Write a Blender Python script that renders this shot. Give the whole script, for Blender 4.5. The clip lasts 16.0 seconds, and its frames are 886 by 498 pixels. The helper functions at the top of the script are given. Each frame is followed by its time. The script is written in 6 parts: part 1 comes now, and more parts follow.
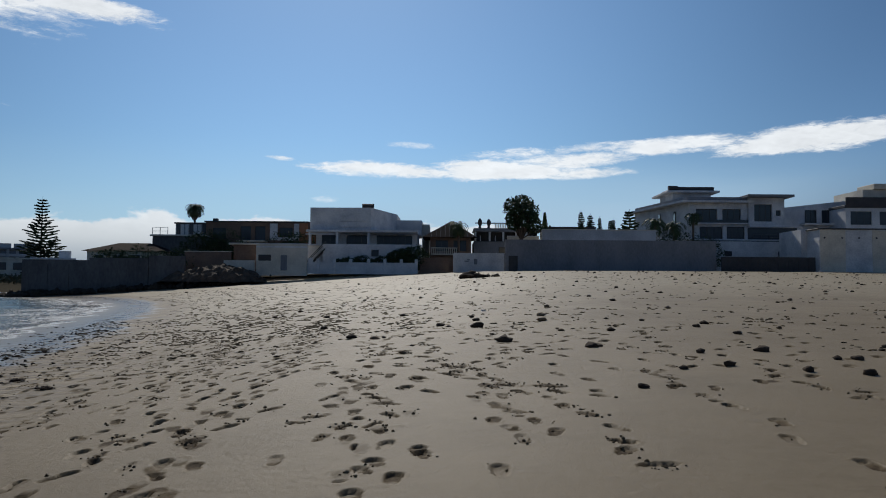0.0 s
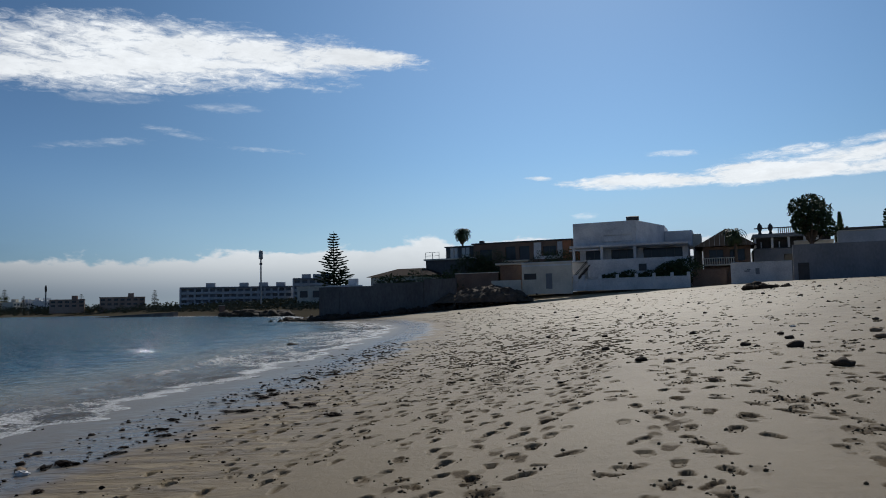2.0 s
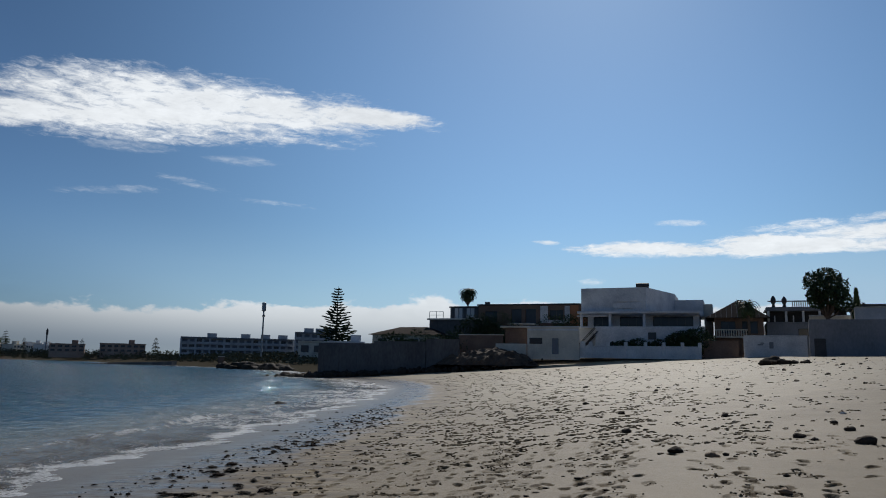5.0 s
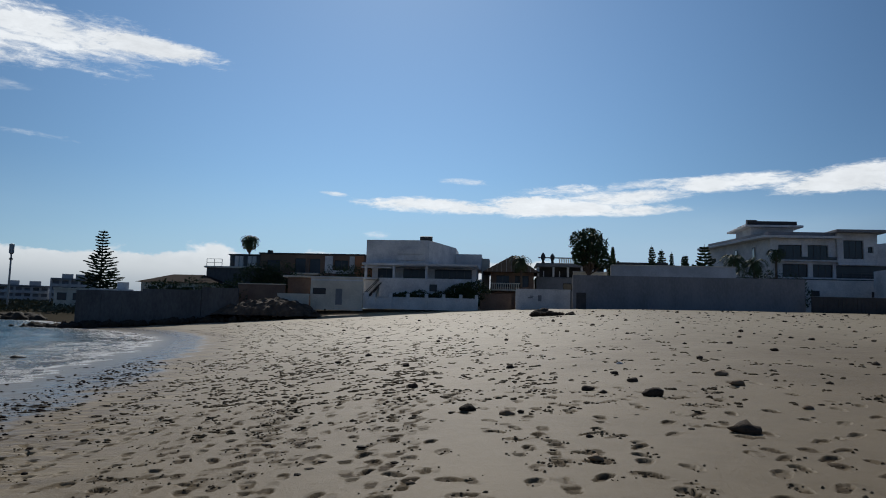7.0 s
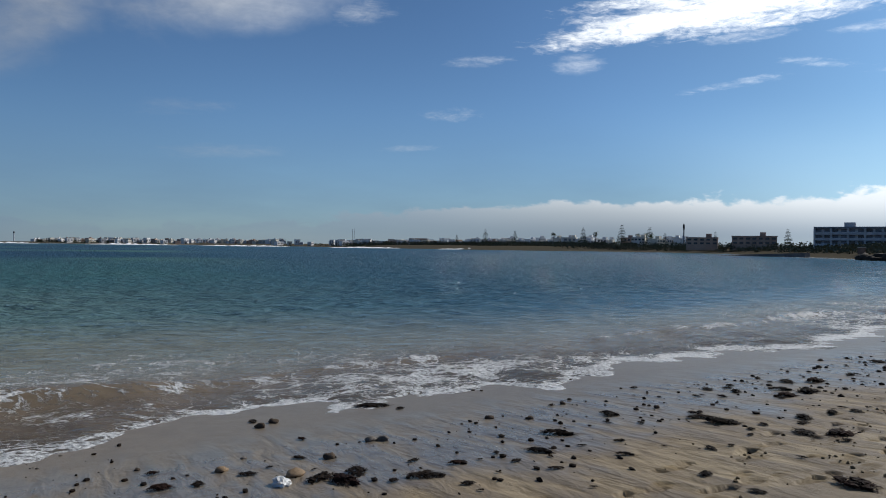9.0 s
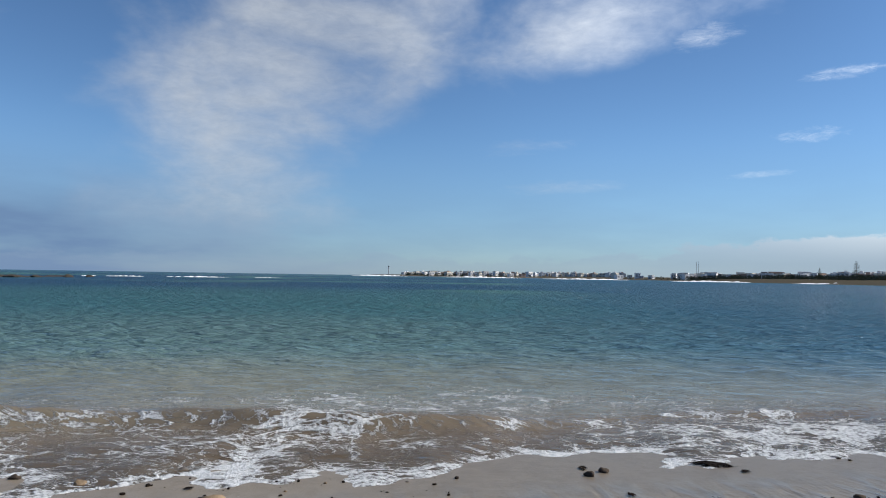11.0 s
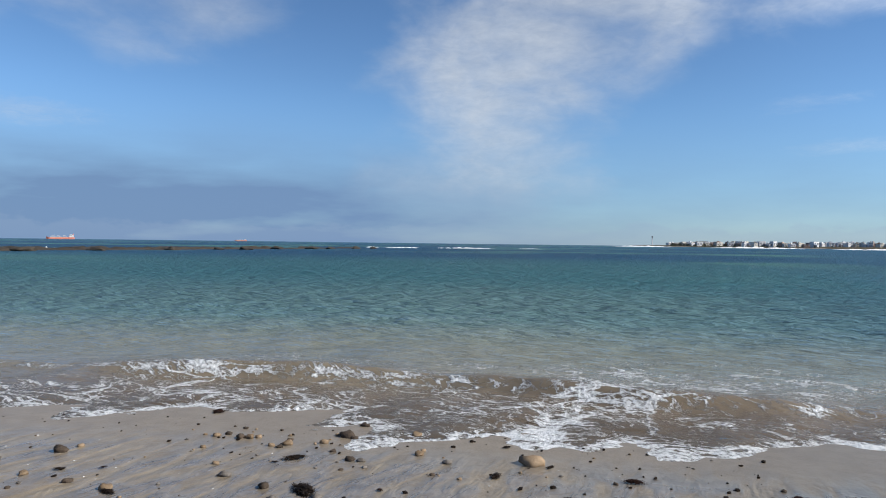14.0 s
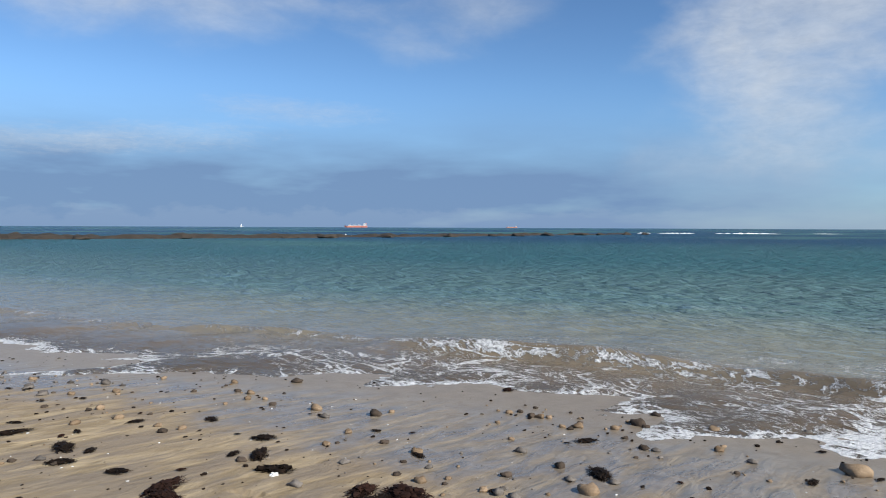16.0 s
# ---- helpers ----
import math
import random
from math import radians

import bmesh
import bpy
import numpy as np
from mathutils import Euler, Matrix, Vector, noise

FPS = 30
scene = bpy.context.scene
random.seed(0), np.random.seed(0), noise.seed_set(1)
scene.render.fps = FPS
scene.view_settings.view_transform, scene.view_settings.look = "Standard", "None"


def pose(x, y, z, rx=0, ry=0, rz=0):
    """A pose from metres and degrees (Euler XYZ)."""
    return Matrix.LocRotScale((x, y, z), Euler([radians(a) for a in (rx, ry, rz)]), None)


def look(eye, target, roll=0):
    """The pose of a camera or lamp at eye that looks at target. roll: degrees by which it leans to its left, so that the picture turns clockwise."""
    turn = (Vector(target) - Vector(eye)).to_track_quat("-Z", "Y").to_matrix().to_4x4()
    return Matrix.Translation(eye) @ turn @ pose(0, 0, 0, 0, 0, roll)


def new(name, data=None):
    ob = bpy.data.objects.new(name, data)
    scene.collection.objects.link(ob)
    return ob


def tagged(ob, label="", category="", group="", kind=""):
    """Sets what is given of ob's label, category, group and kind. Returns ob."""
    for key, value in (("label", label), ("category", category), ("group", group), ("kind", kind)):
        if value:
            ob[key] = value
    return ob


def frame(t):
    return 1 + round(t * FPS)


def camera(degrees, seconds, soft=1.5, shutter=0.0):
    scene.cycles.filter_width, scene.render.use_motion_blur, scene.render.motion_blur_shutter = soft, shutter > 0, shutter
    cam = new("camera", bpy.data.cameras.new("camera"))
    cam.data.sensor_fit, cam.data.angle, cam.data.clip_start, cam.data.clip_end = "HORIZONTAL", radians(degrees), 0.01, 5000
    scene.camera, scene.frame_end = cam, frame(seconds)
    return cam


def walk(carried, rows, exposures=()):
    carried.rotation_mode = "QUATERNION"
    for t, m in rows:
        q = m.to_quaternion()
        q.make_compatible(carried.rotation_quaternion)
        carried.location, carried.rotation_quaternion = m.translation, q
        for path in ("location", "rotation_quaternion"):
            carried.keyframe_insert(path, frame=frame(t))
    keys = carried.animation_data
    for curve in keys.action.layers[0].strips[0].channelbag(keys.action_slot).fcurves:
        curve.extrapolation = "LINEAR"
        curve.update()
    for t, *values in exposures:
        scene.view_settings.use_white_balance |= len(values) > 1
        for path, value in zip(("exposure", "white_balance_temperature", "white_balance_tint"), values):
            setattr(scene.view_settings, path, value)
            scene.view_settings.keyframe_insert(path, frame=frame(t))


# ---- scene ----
# seconds, eye x, y, z, yaw (left of +y), pitch, roll in degrees
PATH = [
    (0, 0.003, 0.001, 1.925, 0.6, 2.83, 0.5),
    (0.5, -0.119, 0.275, 1.914, 4.59, 2.3, 1.08),
    (1, -0.295, 0.64, 1.914, 16.78, 3.27, 0.36),
    (1.5, -0.443, 0.97, 1.922, 16.36, 4.19, 0.62),
    (2, -0.516, 1.224, 1.92, 20.93, 4.34, -1.29),
    (2.5, -0.602, 1.416, 1.929, 24.98, 4.98, -1.46),
    (3, -0.672, 1.66, 1.983, 25.73, 5.12, -1.49),
    (3.5, -0.705, 1.951, 1.992, 30.41, 4.91, -3.45),
    (4, -0.809, 2.212, 2.005, 32.56, 6.44, 0.55),
    (4.5, -0.984, 2.582, 1.998, 31.18, 6.67, 1.52),
    (5, -1.12, 3.164, 2.022, 21.45, 9.01, 1.2),
    (5.2, -1.142, 3.319, 2.028, 15.92, 9.65, 1.77),
    (5.7, -1.23, 3.72, 2.03, 5.6, 9.2, 1.9),
    (6.25, -1.33, 4.14, 2.03, 0.6, 7.6, 1.7),
    (6.8, -1.45, 4.56, 2.02, 2.4, 5.9, 1.4),
    (7.3, -1.561, 4.949, 1.995, 9.5, 4.48, 0.96),
    (7.5, -1.633, 5.086, 1.981, 13.82, 3.18, 0.05),
    (8, -1.84, 5.454, 1.952, 29.61, 2.28, 0.74),
    (8.5, -2.071, 5.844, 1.912, 44.06, 0.25, 1.07),
    (9, -2.364, 6.094, 1.902, 67.93, -0.15, 0.67),
    (9.5, -2.624, 6.181, 1.885, 77.31, 0.25, 2.26),
    (10, -2.731, 6.265, 1.904, 86.67, -0.59, 1.55),
    (10.2, -2.71, 6.264, 1.916, 91.36, 1.14, 1.05),
    (10.7, -2.62, 6.25, 1.97, 94.2, 1.9, 1),
    (11.5, -2.36, 6.17, 2.05, 94, 2.6, 0.6),
    (12.3, -2.1, 6.08, 2.13, 95.6, 2.62, 0.5),
    (12.5, -2.057, 6.066, 2.139, 96.6, 2.39, 0.56),
    (13, -1.987, 6.02, 2.15, 98.84, 1.63, 1.24),
    (13.5, -1.986, 5.986, 2.133, 103.97, 0.82, 0.98),
    (14, -1.985, 5.933, 2.12, 114.28, -0.46, 0.71),
    (14.5, -1.961, 5.851, 2.108, 125.37, -1.12, 0.39),
    (15, -1.939, 5.806, 2.102, 133.37, -1.97, 1.03),
    (15.5, -1.902, 5.777, 2.097, 137.31, -1.58, -0.07),
    (16, -1.894, 5.739, 2.09, 135.1, -1.7, 0.24),
]


def aimed(x, y, z, yaw, pitch, roll):
    a, b = radians(yaw), radians(pitch)
    return look((x, y, z), (x - math.sin(a) * math.cos(b), y + math.cos(a) * math.cos(b), z + math.sin(b)), roll)


cam = camera(62.4, 16.0, soft=1.0)
walk(cam, [(t, aimed(*row)) for t, *row in PATH], exposures=[(0, -0.8), (3, -0.82), (5, -0.84), (7.3, -0.84), (8.5, -0.58), (9.0, -0.24), (9.5, 0.14), (10.2, 0.3), (12.5, 0.42), (16, 0.55)])

# ---------------------------------------------------------------- light and sky
SUN_AZ, SUN_EL = 9.0, 37.0   # left of +y, above the horizon


def heading(az, el):
    a, e = radians(az), radians(el)
    return Vector((-math.sin(a) * math.cos(e), math.cos(a) * math.cos(e), math.sin(e)))


sun = new("sun", bpy.data.lights.new("sun", "SUN"))
sun.data.energy, sun.data.angle, sun.data.color = 5.0, radians(0.55), (1.0, 0.95, 0.87)
sun.matrix_world = look(heading(SUN_AZ, SUN_EL) * 100, (0, 0, 0))


class Net:
    """Short hand for building node trees."""

    def __init__(self, tree):
        self.tree = tree

    def add(self, kind, **values):
        node = self.tree.nodes.new(kind)
        for key, value in values.items():
            if key == "operation":
                node.operation = value
            elif key == "blend":
                node.blend_type = value
            elif key == "attribute":
                node.attribute_name = value
            elif key == "feature":
                node.feature = value
        return node

    def put(self, value, socket):
        if isinstance(value, bpy.types.NodeSocket):
            self.tree.links.new(value, socket)
        else:
            socket.default_value = value

    def math(self, op, a, b=0.0, c=0.0, clamp=False):
        n = self.add("ShaderNodeMath", operation=op)
        n.use_clamp = clamp
        for value, socket in zip((a, b, c), n.inputs):
            self.put(value, socket)
        return n.outputs[0]

    def ramp(self, v, lo, hi, a=0.0, b=1.0):
        n = self.add("ShaderNodeMapRange")
        n.interpolation_type = "SMOOTHSTEP"
        for value, socket in zip((v, lo, hi, a, b), n.inputs):
            self.put(value, socket)
        return n.outputs[0]

    def vec(self, op, a, b=(0, 0, 0)):
        n = self.add("ShaderNodeVectorMath", operation=op)
        self.put(a, n.inputs[0])
        self.put(b, n.inputs[1])
        return n.outputs["Value"] if op in ("DOT_PRODUCT", "LENGTH") else n.outputs[0]

    def mix(self, fac, a, b, blend="MIX"):
        n = self.tree.nodes.new("ShaderNodeMix")
        n.data_type, n.blend_type = "RGBA", blend
        self.put(fac, n.inputs[0])
        self.put(a if isinstance(a, bpy.types.NodeSocket) else (*a, 1), n.inputs[6])
        self.put(b if isinstance(b, bpy.types.NodeSocket) else (*b, 1), n.inputs[7])
        return n.outputs[2]

    def noise(self, vector, scale, detail=4.0, rough=0.55, warp=0.0):
        n = self.add("ShaderNodeTexNoise")
        if vector is not None:
            self.put(vector, n.inputs["Vector"])
        n.inputs["Scale"].default_value, n.inputs["Detail"].default_value = scale, detail
        n.inputs["Roughness"].default_value, n.inputs["Distortion"].default_value = rough, warp
        return n.outputs["Fac"]

    def voronoi(self, vector, scale, feature="F1", output="Distance"):
        n = self.add("ShaderNodeTexVoronoi", feature=feature)
        self.put(vector, n.inputs["Vector"])
        n.inputs["Scale"].default_value = scale
        return n.outputs[output]

    def scaled(self, vector, size):
        return self.vec("MULTIPLY", vector, size)


# clouds: bearing, height, half-width, half-height (degrees), lean, density, softness
CLOUDS = [
    (42.5, 18.4, 17.0, 3.0, 4.0, 1.2, 0.78),
    (46.5, 17.3, 17.0, 1.5, 6.0, 1.1, 0.7),
    (36.0, 18.6, 12.0, 1.5, 2.0, 1.0, 0.7),
    (27.5, 18.9, 7.0, 1.0, -3.0, 1.05, 0.6),
    (57.6, 13.9, 2.2, 0.9, 0.0, 0.6, 1.4),
    (45.6, 15.2, 3.6, 0.6, 3.0, 0.55, 1.0),
    (40.8, 13.0, 3.4, 0.42, -9.0, 0.65, 0.9),
    (46.5, 11.9, 4.6, 0.42, 6.0, 0.55, 1.0),
    (35.0, 12.0, 3.6, 0.28, -2.0, 0.6, 0.9),
    (37.5, 15.0, 3.0, 0.45, 2.0, 0.5, 1.0),
    (4.5, 8.9, 7.5, 0.7, -1.5, 1.1, 0.55),
    (-3.5, 9.0, 6.5, 1.0, 0.0, 1.15, 0.55),
    (-10.5, 8.7, 5.0, 0.45, 2.0, 0.95, 0.65),
    (3.4, 10.9, 2.4, 0.32, -4.0, 0.75, 0.75),
    (-4.5, 10.2, 4.6, 0.5, 3.0, 0.95, 0.65),
    (-11.0, 10.6, 5.0, 0.45, 3.0, 0.9, 0.65),
    (-17.5, 10.6, 5.5, 0.75, 2.0, 1.05, 0.6),
    (-26.5, 10.5, 7.5, 1.15, 3.0, 1.15, 0.55),
    (-36.0, 11.0, 7.0, 1.2, 3.0, 1.1, 0.6),
    (-8.0, 9.6, 6.5, 0.75, 2.5, 1.0, 0.65),
    (13.4, 9.6, 1.3, 0.24, -2.0, 0.9, 0.7),
    (9.6, 6.6, 1.3, 0.34, 0.0, 0.75, 0.8),
    (67.5, 10.2, 3.0, 0.65, 4.0, 0.55, 1.0),
    (65.0, 14.3, 3.0, 0.5, 4.0, 0.45, 1.0),
    (71.0, 7.6, 2.6, 0.3, 2.0, 0.35, 1.3),
    (85.0, 7.0, 5.5, 0.7, 2.0, 0.30, 1.5),
    (88.0, 10.0, 5.5, 0.65, 4.0, 0.28, 1.5),
    (104.0, 17.5, 17.0, 8.0, 12.0, 0.84, 1.4),
    (109.5, 10.0, 10.0, 8.5, -25.0, 0.85, 1.3),
    (113.0, 4.0, 12.0, 5.0, 0.0, 0.55, 1.8),
    (86.0, 18.4, 16.0, 3.6, 4.0, 0.95, 1.4),
    (74.5, 17.6, 3.0, 1.1, 4.0, 0.55, 1.4),
    (134.0, 16.2, 11.0, 4.2, -4.0, 0.62, 1.3),
    (158.0, 17.5, 16.0, 4.6, 0.0, 0.6, 1.2),
    (160.0, 6.3, 15.0, 1.5, 3.0, 0.5, 1.2),
    (146.0, 8.8, 9.0, 1.3, -2.0, 0.35, 1.2),
]
world = bpy.data.worlds.new("sky")
scene.world = world
world.use_nodes = True
world.node_tree.nodes.clear()
W = Net(world.node_tree)
sky = W.add("ShaderNodeTexSky")
sky.sky_type, sky.sun_disc = "NISHITA", False
sky.sun_elevation, sky.sun_rotation = radians(SUN_EL), radians(-SUN_AZ)
sky.air_density, sky.dust_density, sky.ozone_density, sky.altitude = 1.0, 0.3, 4.0, 600
ray_way = W.add("ShaderNodeTexCoord").outputs["Generated"]
big = W.noise(W.scaled(ray_way, (1.0, 1.0, 5.5)), 9.0, 6.0, 0.62, 0.3)
fine = W.noise(W.scaled(ray_way, (1.0, 1.0, 3.6)), 46.0, 6.0, 0.72, 0.6)
puff = W.noise(W.scaled(ray_way, (1.0, 1.0, 2.0)), 30.0, 5.0, 0.62, 0.5)
smooth = W.noise(W.scaled(ray_way, (1.0, 1.0, 2.0)), 5.0, 5.0, 0.5, 0.4)
ragged = W.math("MULTIPLY_ADD", big, 2.2, W.math("MULTIPLY_ADD", fine, 1.6, -1.9))
billow = W.math("MULTIPLY_ADD", smooth, 3.6, W.math("MULTIPLY_ADD", puff, 0.45, -2.0))
cover = None
for az, el, half_w, half_h, lean, dense, softly in CLOUDS:
    mid = heading(az, el)
    side = Vector((math.cos(radians(az)), math.sin(radians(az)), 0))
    up = side.cross(mid).normalized()
    c, s = math.cos(radians(lean)), math.sin(radians(lean))
    side, up = side * c + up * s, up * c - side * s
    u = W.vec("DOT_PRODUCT", ray_way, tuple(side / math.sin(radians(half_w))))
    v = W.vec("DOT_PRODUCT", ray_way, tuple(up / math.sin(radians(half_h))))
    near = W.math("GREATER_THAN", W.vec("DOT_PRODUCT", ray_way, tuple(mid)), 0.3)
    far = W.math("MULTIPLY_ADD", u, u, W.math("MULTIPLY", v, v))
    wispy = half_h < 0.7
    body = W.math("SUBTRACT", W.math("MULTIPLY_ADD", billow if half_h > 1.6 and softly > 0.84 else ragged, 1.5 if wispy else 0.85, 0.9 if wispy else 0.95), far)
    body = W.math("MULTIPLY", W.ramp(body, 0.0, softly * (2.4 if wispy else 1.5), 0.0, dense), near)
    cover = body if cover is None else W.math("MAXIMUM", cover, body)
# the bank of cumulus low over the land and the haze over the sea
way = W.add("ShaderNodeSeparateXYZ")
W.put(ray_way, way.inputs[0])
height = way.outputs[2]
tops = W.noise(W.scaled(ray_way, (1, 1, 2.2)), 14.0, 5.0, 0.58)
landward = W.ramp(W.vec("DOT_PRODUCT", ray_way, tuple(heading(30, 0))), 0.50, 0.96)
crest = W.math("MULTIPLY_ADD", tops, 0.060, W.math("MULTIPLY_ADD", W.math("MULTIPLY_ADD", W.ramp(W.vec("DOT_PRODUCT", ray_way, tuple(heading(12, 0))), 0.85, 0.99), 0.45, landward), 0.044, -0.006))
bank = W.ramp(W.math("MULTIPLY_ADD", puff, 0.016, W.math("SUBTRACT", W.math("SUBTRACT", crest, 0.008), height)), -0.001, 0.008)
bank = W.math("MULTIPLY", bank, W.math("MULTIPLY_ADD", landward, 0.62, 0.26))
bank = W.math("MULTIPLY", bank, W.ramp(height, -0.02, 0.03, 0.55, 1.0))
seaward = W.math("SUBTRACT", 1.0, W.ramp(W.vec("DOT_PRODUCT", ray_way, tuple(heading(60, 0))), 0.30, 0.86))
sunward = W.ramp(W.vec("DOT_PRODUCT", ray_way, tuple(heading(SUN_AZ - 14, 0))), 0.72, 0.96)
veil = W.math("MULTIPLY", W.ramp(height, 0.20, 0.03), W.math("MULTIPLY_ADD", sunward, 0.32, W.math("MULTIPLY_ADD", seaward, 0.66, 0.44)))
layers = W.noise(W.scaled(ray_way, (1, 1, 5.0)), 5.0, 4.0, 0.55)
veil = W.math("MINIMUM", W.math("MULTIPLY", veil, W.math("MULTIPLY_ADD", layers, 0.9, 0.52)), 0.97)
cover = W.math("MINIMUM", W.math("MAXIMUM", cover, bank), 0.93)
to_sun = W.vec("DOT_PRODUCT", ray_way, tuple(heading(SUN_AZ, SUN_EL)))
lit = W.ramp(to_sun, 0.1, 0.8, 0.45, 1.0)
shade = W.math("MULTIPLY", lit, W.math("MULTIPLY_ADD", fine, 0.32, W.math("MULTIPLY_ADD", smooth, 0.30, W.math("MULTIPLY_ADD", puff, 0.26, 0.56))))
cloud_col = W.mix(lit, (6.0, 6.7, 7.6), (18.6, 19.3, 19.9))
cloud_lit = W.tree.nodes.new("ShaderNodeVectorMath")
cloud_lit.operation = "SCALE"
W.put(cloud_col, cloud_lit.inputs[0])
W.put(shade, cloud_lit.inputs[3])
tinted = W.mix(1.0, sky.outputs[0], W.mix(W.ramp(to_sun, 0.6, 0.9), (1.02, 1.26, 1.46), (1.06, 1.27, 1.33)), "MULTIPLY")
depth = W.math("POWER", W.math("MULTIPLY", W.vec("DOT_PRODUCT", tinted, (0.3, 0.5, 0.2)), 0.21), 0.25)
depth = W.math("MULTIPLY", depth, W.ramp(to_sun, 0.15, 1.0, 0.88, 1.28))
depth = W.math("MULTIPLY", depth, W.math("MULTIPLY", W.ramp(to_sun, 0.75, 0.97, 0.70, 1.02), W.ramp(to_sun, 0.62, 0.25, 1.0, 1.32)))
deeper = W.tree.nodes.new("ShaderNodeVectorMath")
deeper.operation = "SCALE"
W.put(tinted, deeper.inputs[0])
W.put(depth, deeper.inputs[3])
tinted = deeper.outputs[0]
clear_sky = W.mix(veil, tinted, W.mix(W.ramp(to_sun, 0.60, 0.80), (1.5, 2.5, 4.3), (8.2, 11.8, 15.2)))
under = W.mix(W.ramp(height, 0.015, 0.062), (5.6, 6.7, 8.2), (12.2, 12.8, 13.4))
under = W.mix(1.0, under, W.mix(W.ramp(to_sun, 0.55, 0.78), (0.60, 0.62, 0.64), (1.05, 1.05, 1.05)), "MULTIPLY")
low_cloud = W.mix(W.ramp(height, 0.10, 0.045), cloud_lit.outputs[0], W.mix(landward, (2.9, 3.8, 5.2), under))
sky_col = W.mix(cover, clear_sky, low_cloud)
back = W.add("ShaderNodeBackground")
W.put(sky_col, back.inputs[0])
back.inputs[1].default_value = 0.08
W.put(back.outputs[0], W.add("ShaderNodeOutputWorld").inputs[0])


# ---------------------------------------------------------------- materials
def material(name):
    m = bpy.data.materials.new(name)
    m.use_nodes = True
    m.node_tree.nodes.clear()
    n = Net(m.node_tree)
    shader = n.add("ShaderNodeBsdfPrincipled")
    out = n.add("ShaderNodeOutputMaterial")
    n.put(shader.outputs[0], out.inputs[0])
    return m, n, shader, out


def bumped(n, shader, height, strength, distance):
    b = n.add("ShaderNodeBump")
    b.inputs["Strength"].default_value, b.inputs["Distance"].default_value = strength, distance
    n.put(height, b.inputs["Height"])
    n.put(b.outputs[0], shader.inputs["Normal"])


def surface(name, dark, light, scale=3.0, rough=0.75, bump=0.3, depth=0.02, fine=40.0, metal=0.0, stretch=(1, 1, 1), each=0.0, spec=0.3):
    """A worn surface: two tones in large stains, fine grain and relief."""
    m, n, shader, _ = material(name)
    place = n.scaled(n.add("ShaderNodeNewGeometry").outputs["Position"], stretch)
    large, small = n.noise(place, scale, 4, 0.6), n.noise(place, fine, 3, 0.6)
    fac = n.math("MULTIPLY_ADD", small, 0.45, n.math("MULTIPLY", large, 0.75))
    fac = n.ramp(fac, 0.35, 0.85)
    if each:
        own = n.add("ShaderNodeObjectInfo").outputs["Random"]
        fac = n.math("ADD", fac, n.math("MULTIPLY_ADD", own, each, -each / 2), clamp=True)
    n.put(n.mix(fac, dark, light), shader.inputs["Base Color"])
    n.put(n.ramp(large, 0.2, 0.8, rough * 0.85, min(1.0, rough * 1.15)), shader.inputs["Roughness"])
    shader.inputs["Metallic"].default_value = metal
    shader.inputs["Specular IOR Level"].default_value = spec
    bumped(n, shader, n.math("MULTIPLY_ADD", large, 0.5, small), bump, depth)
    return m


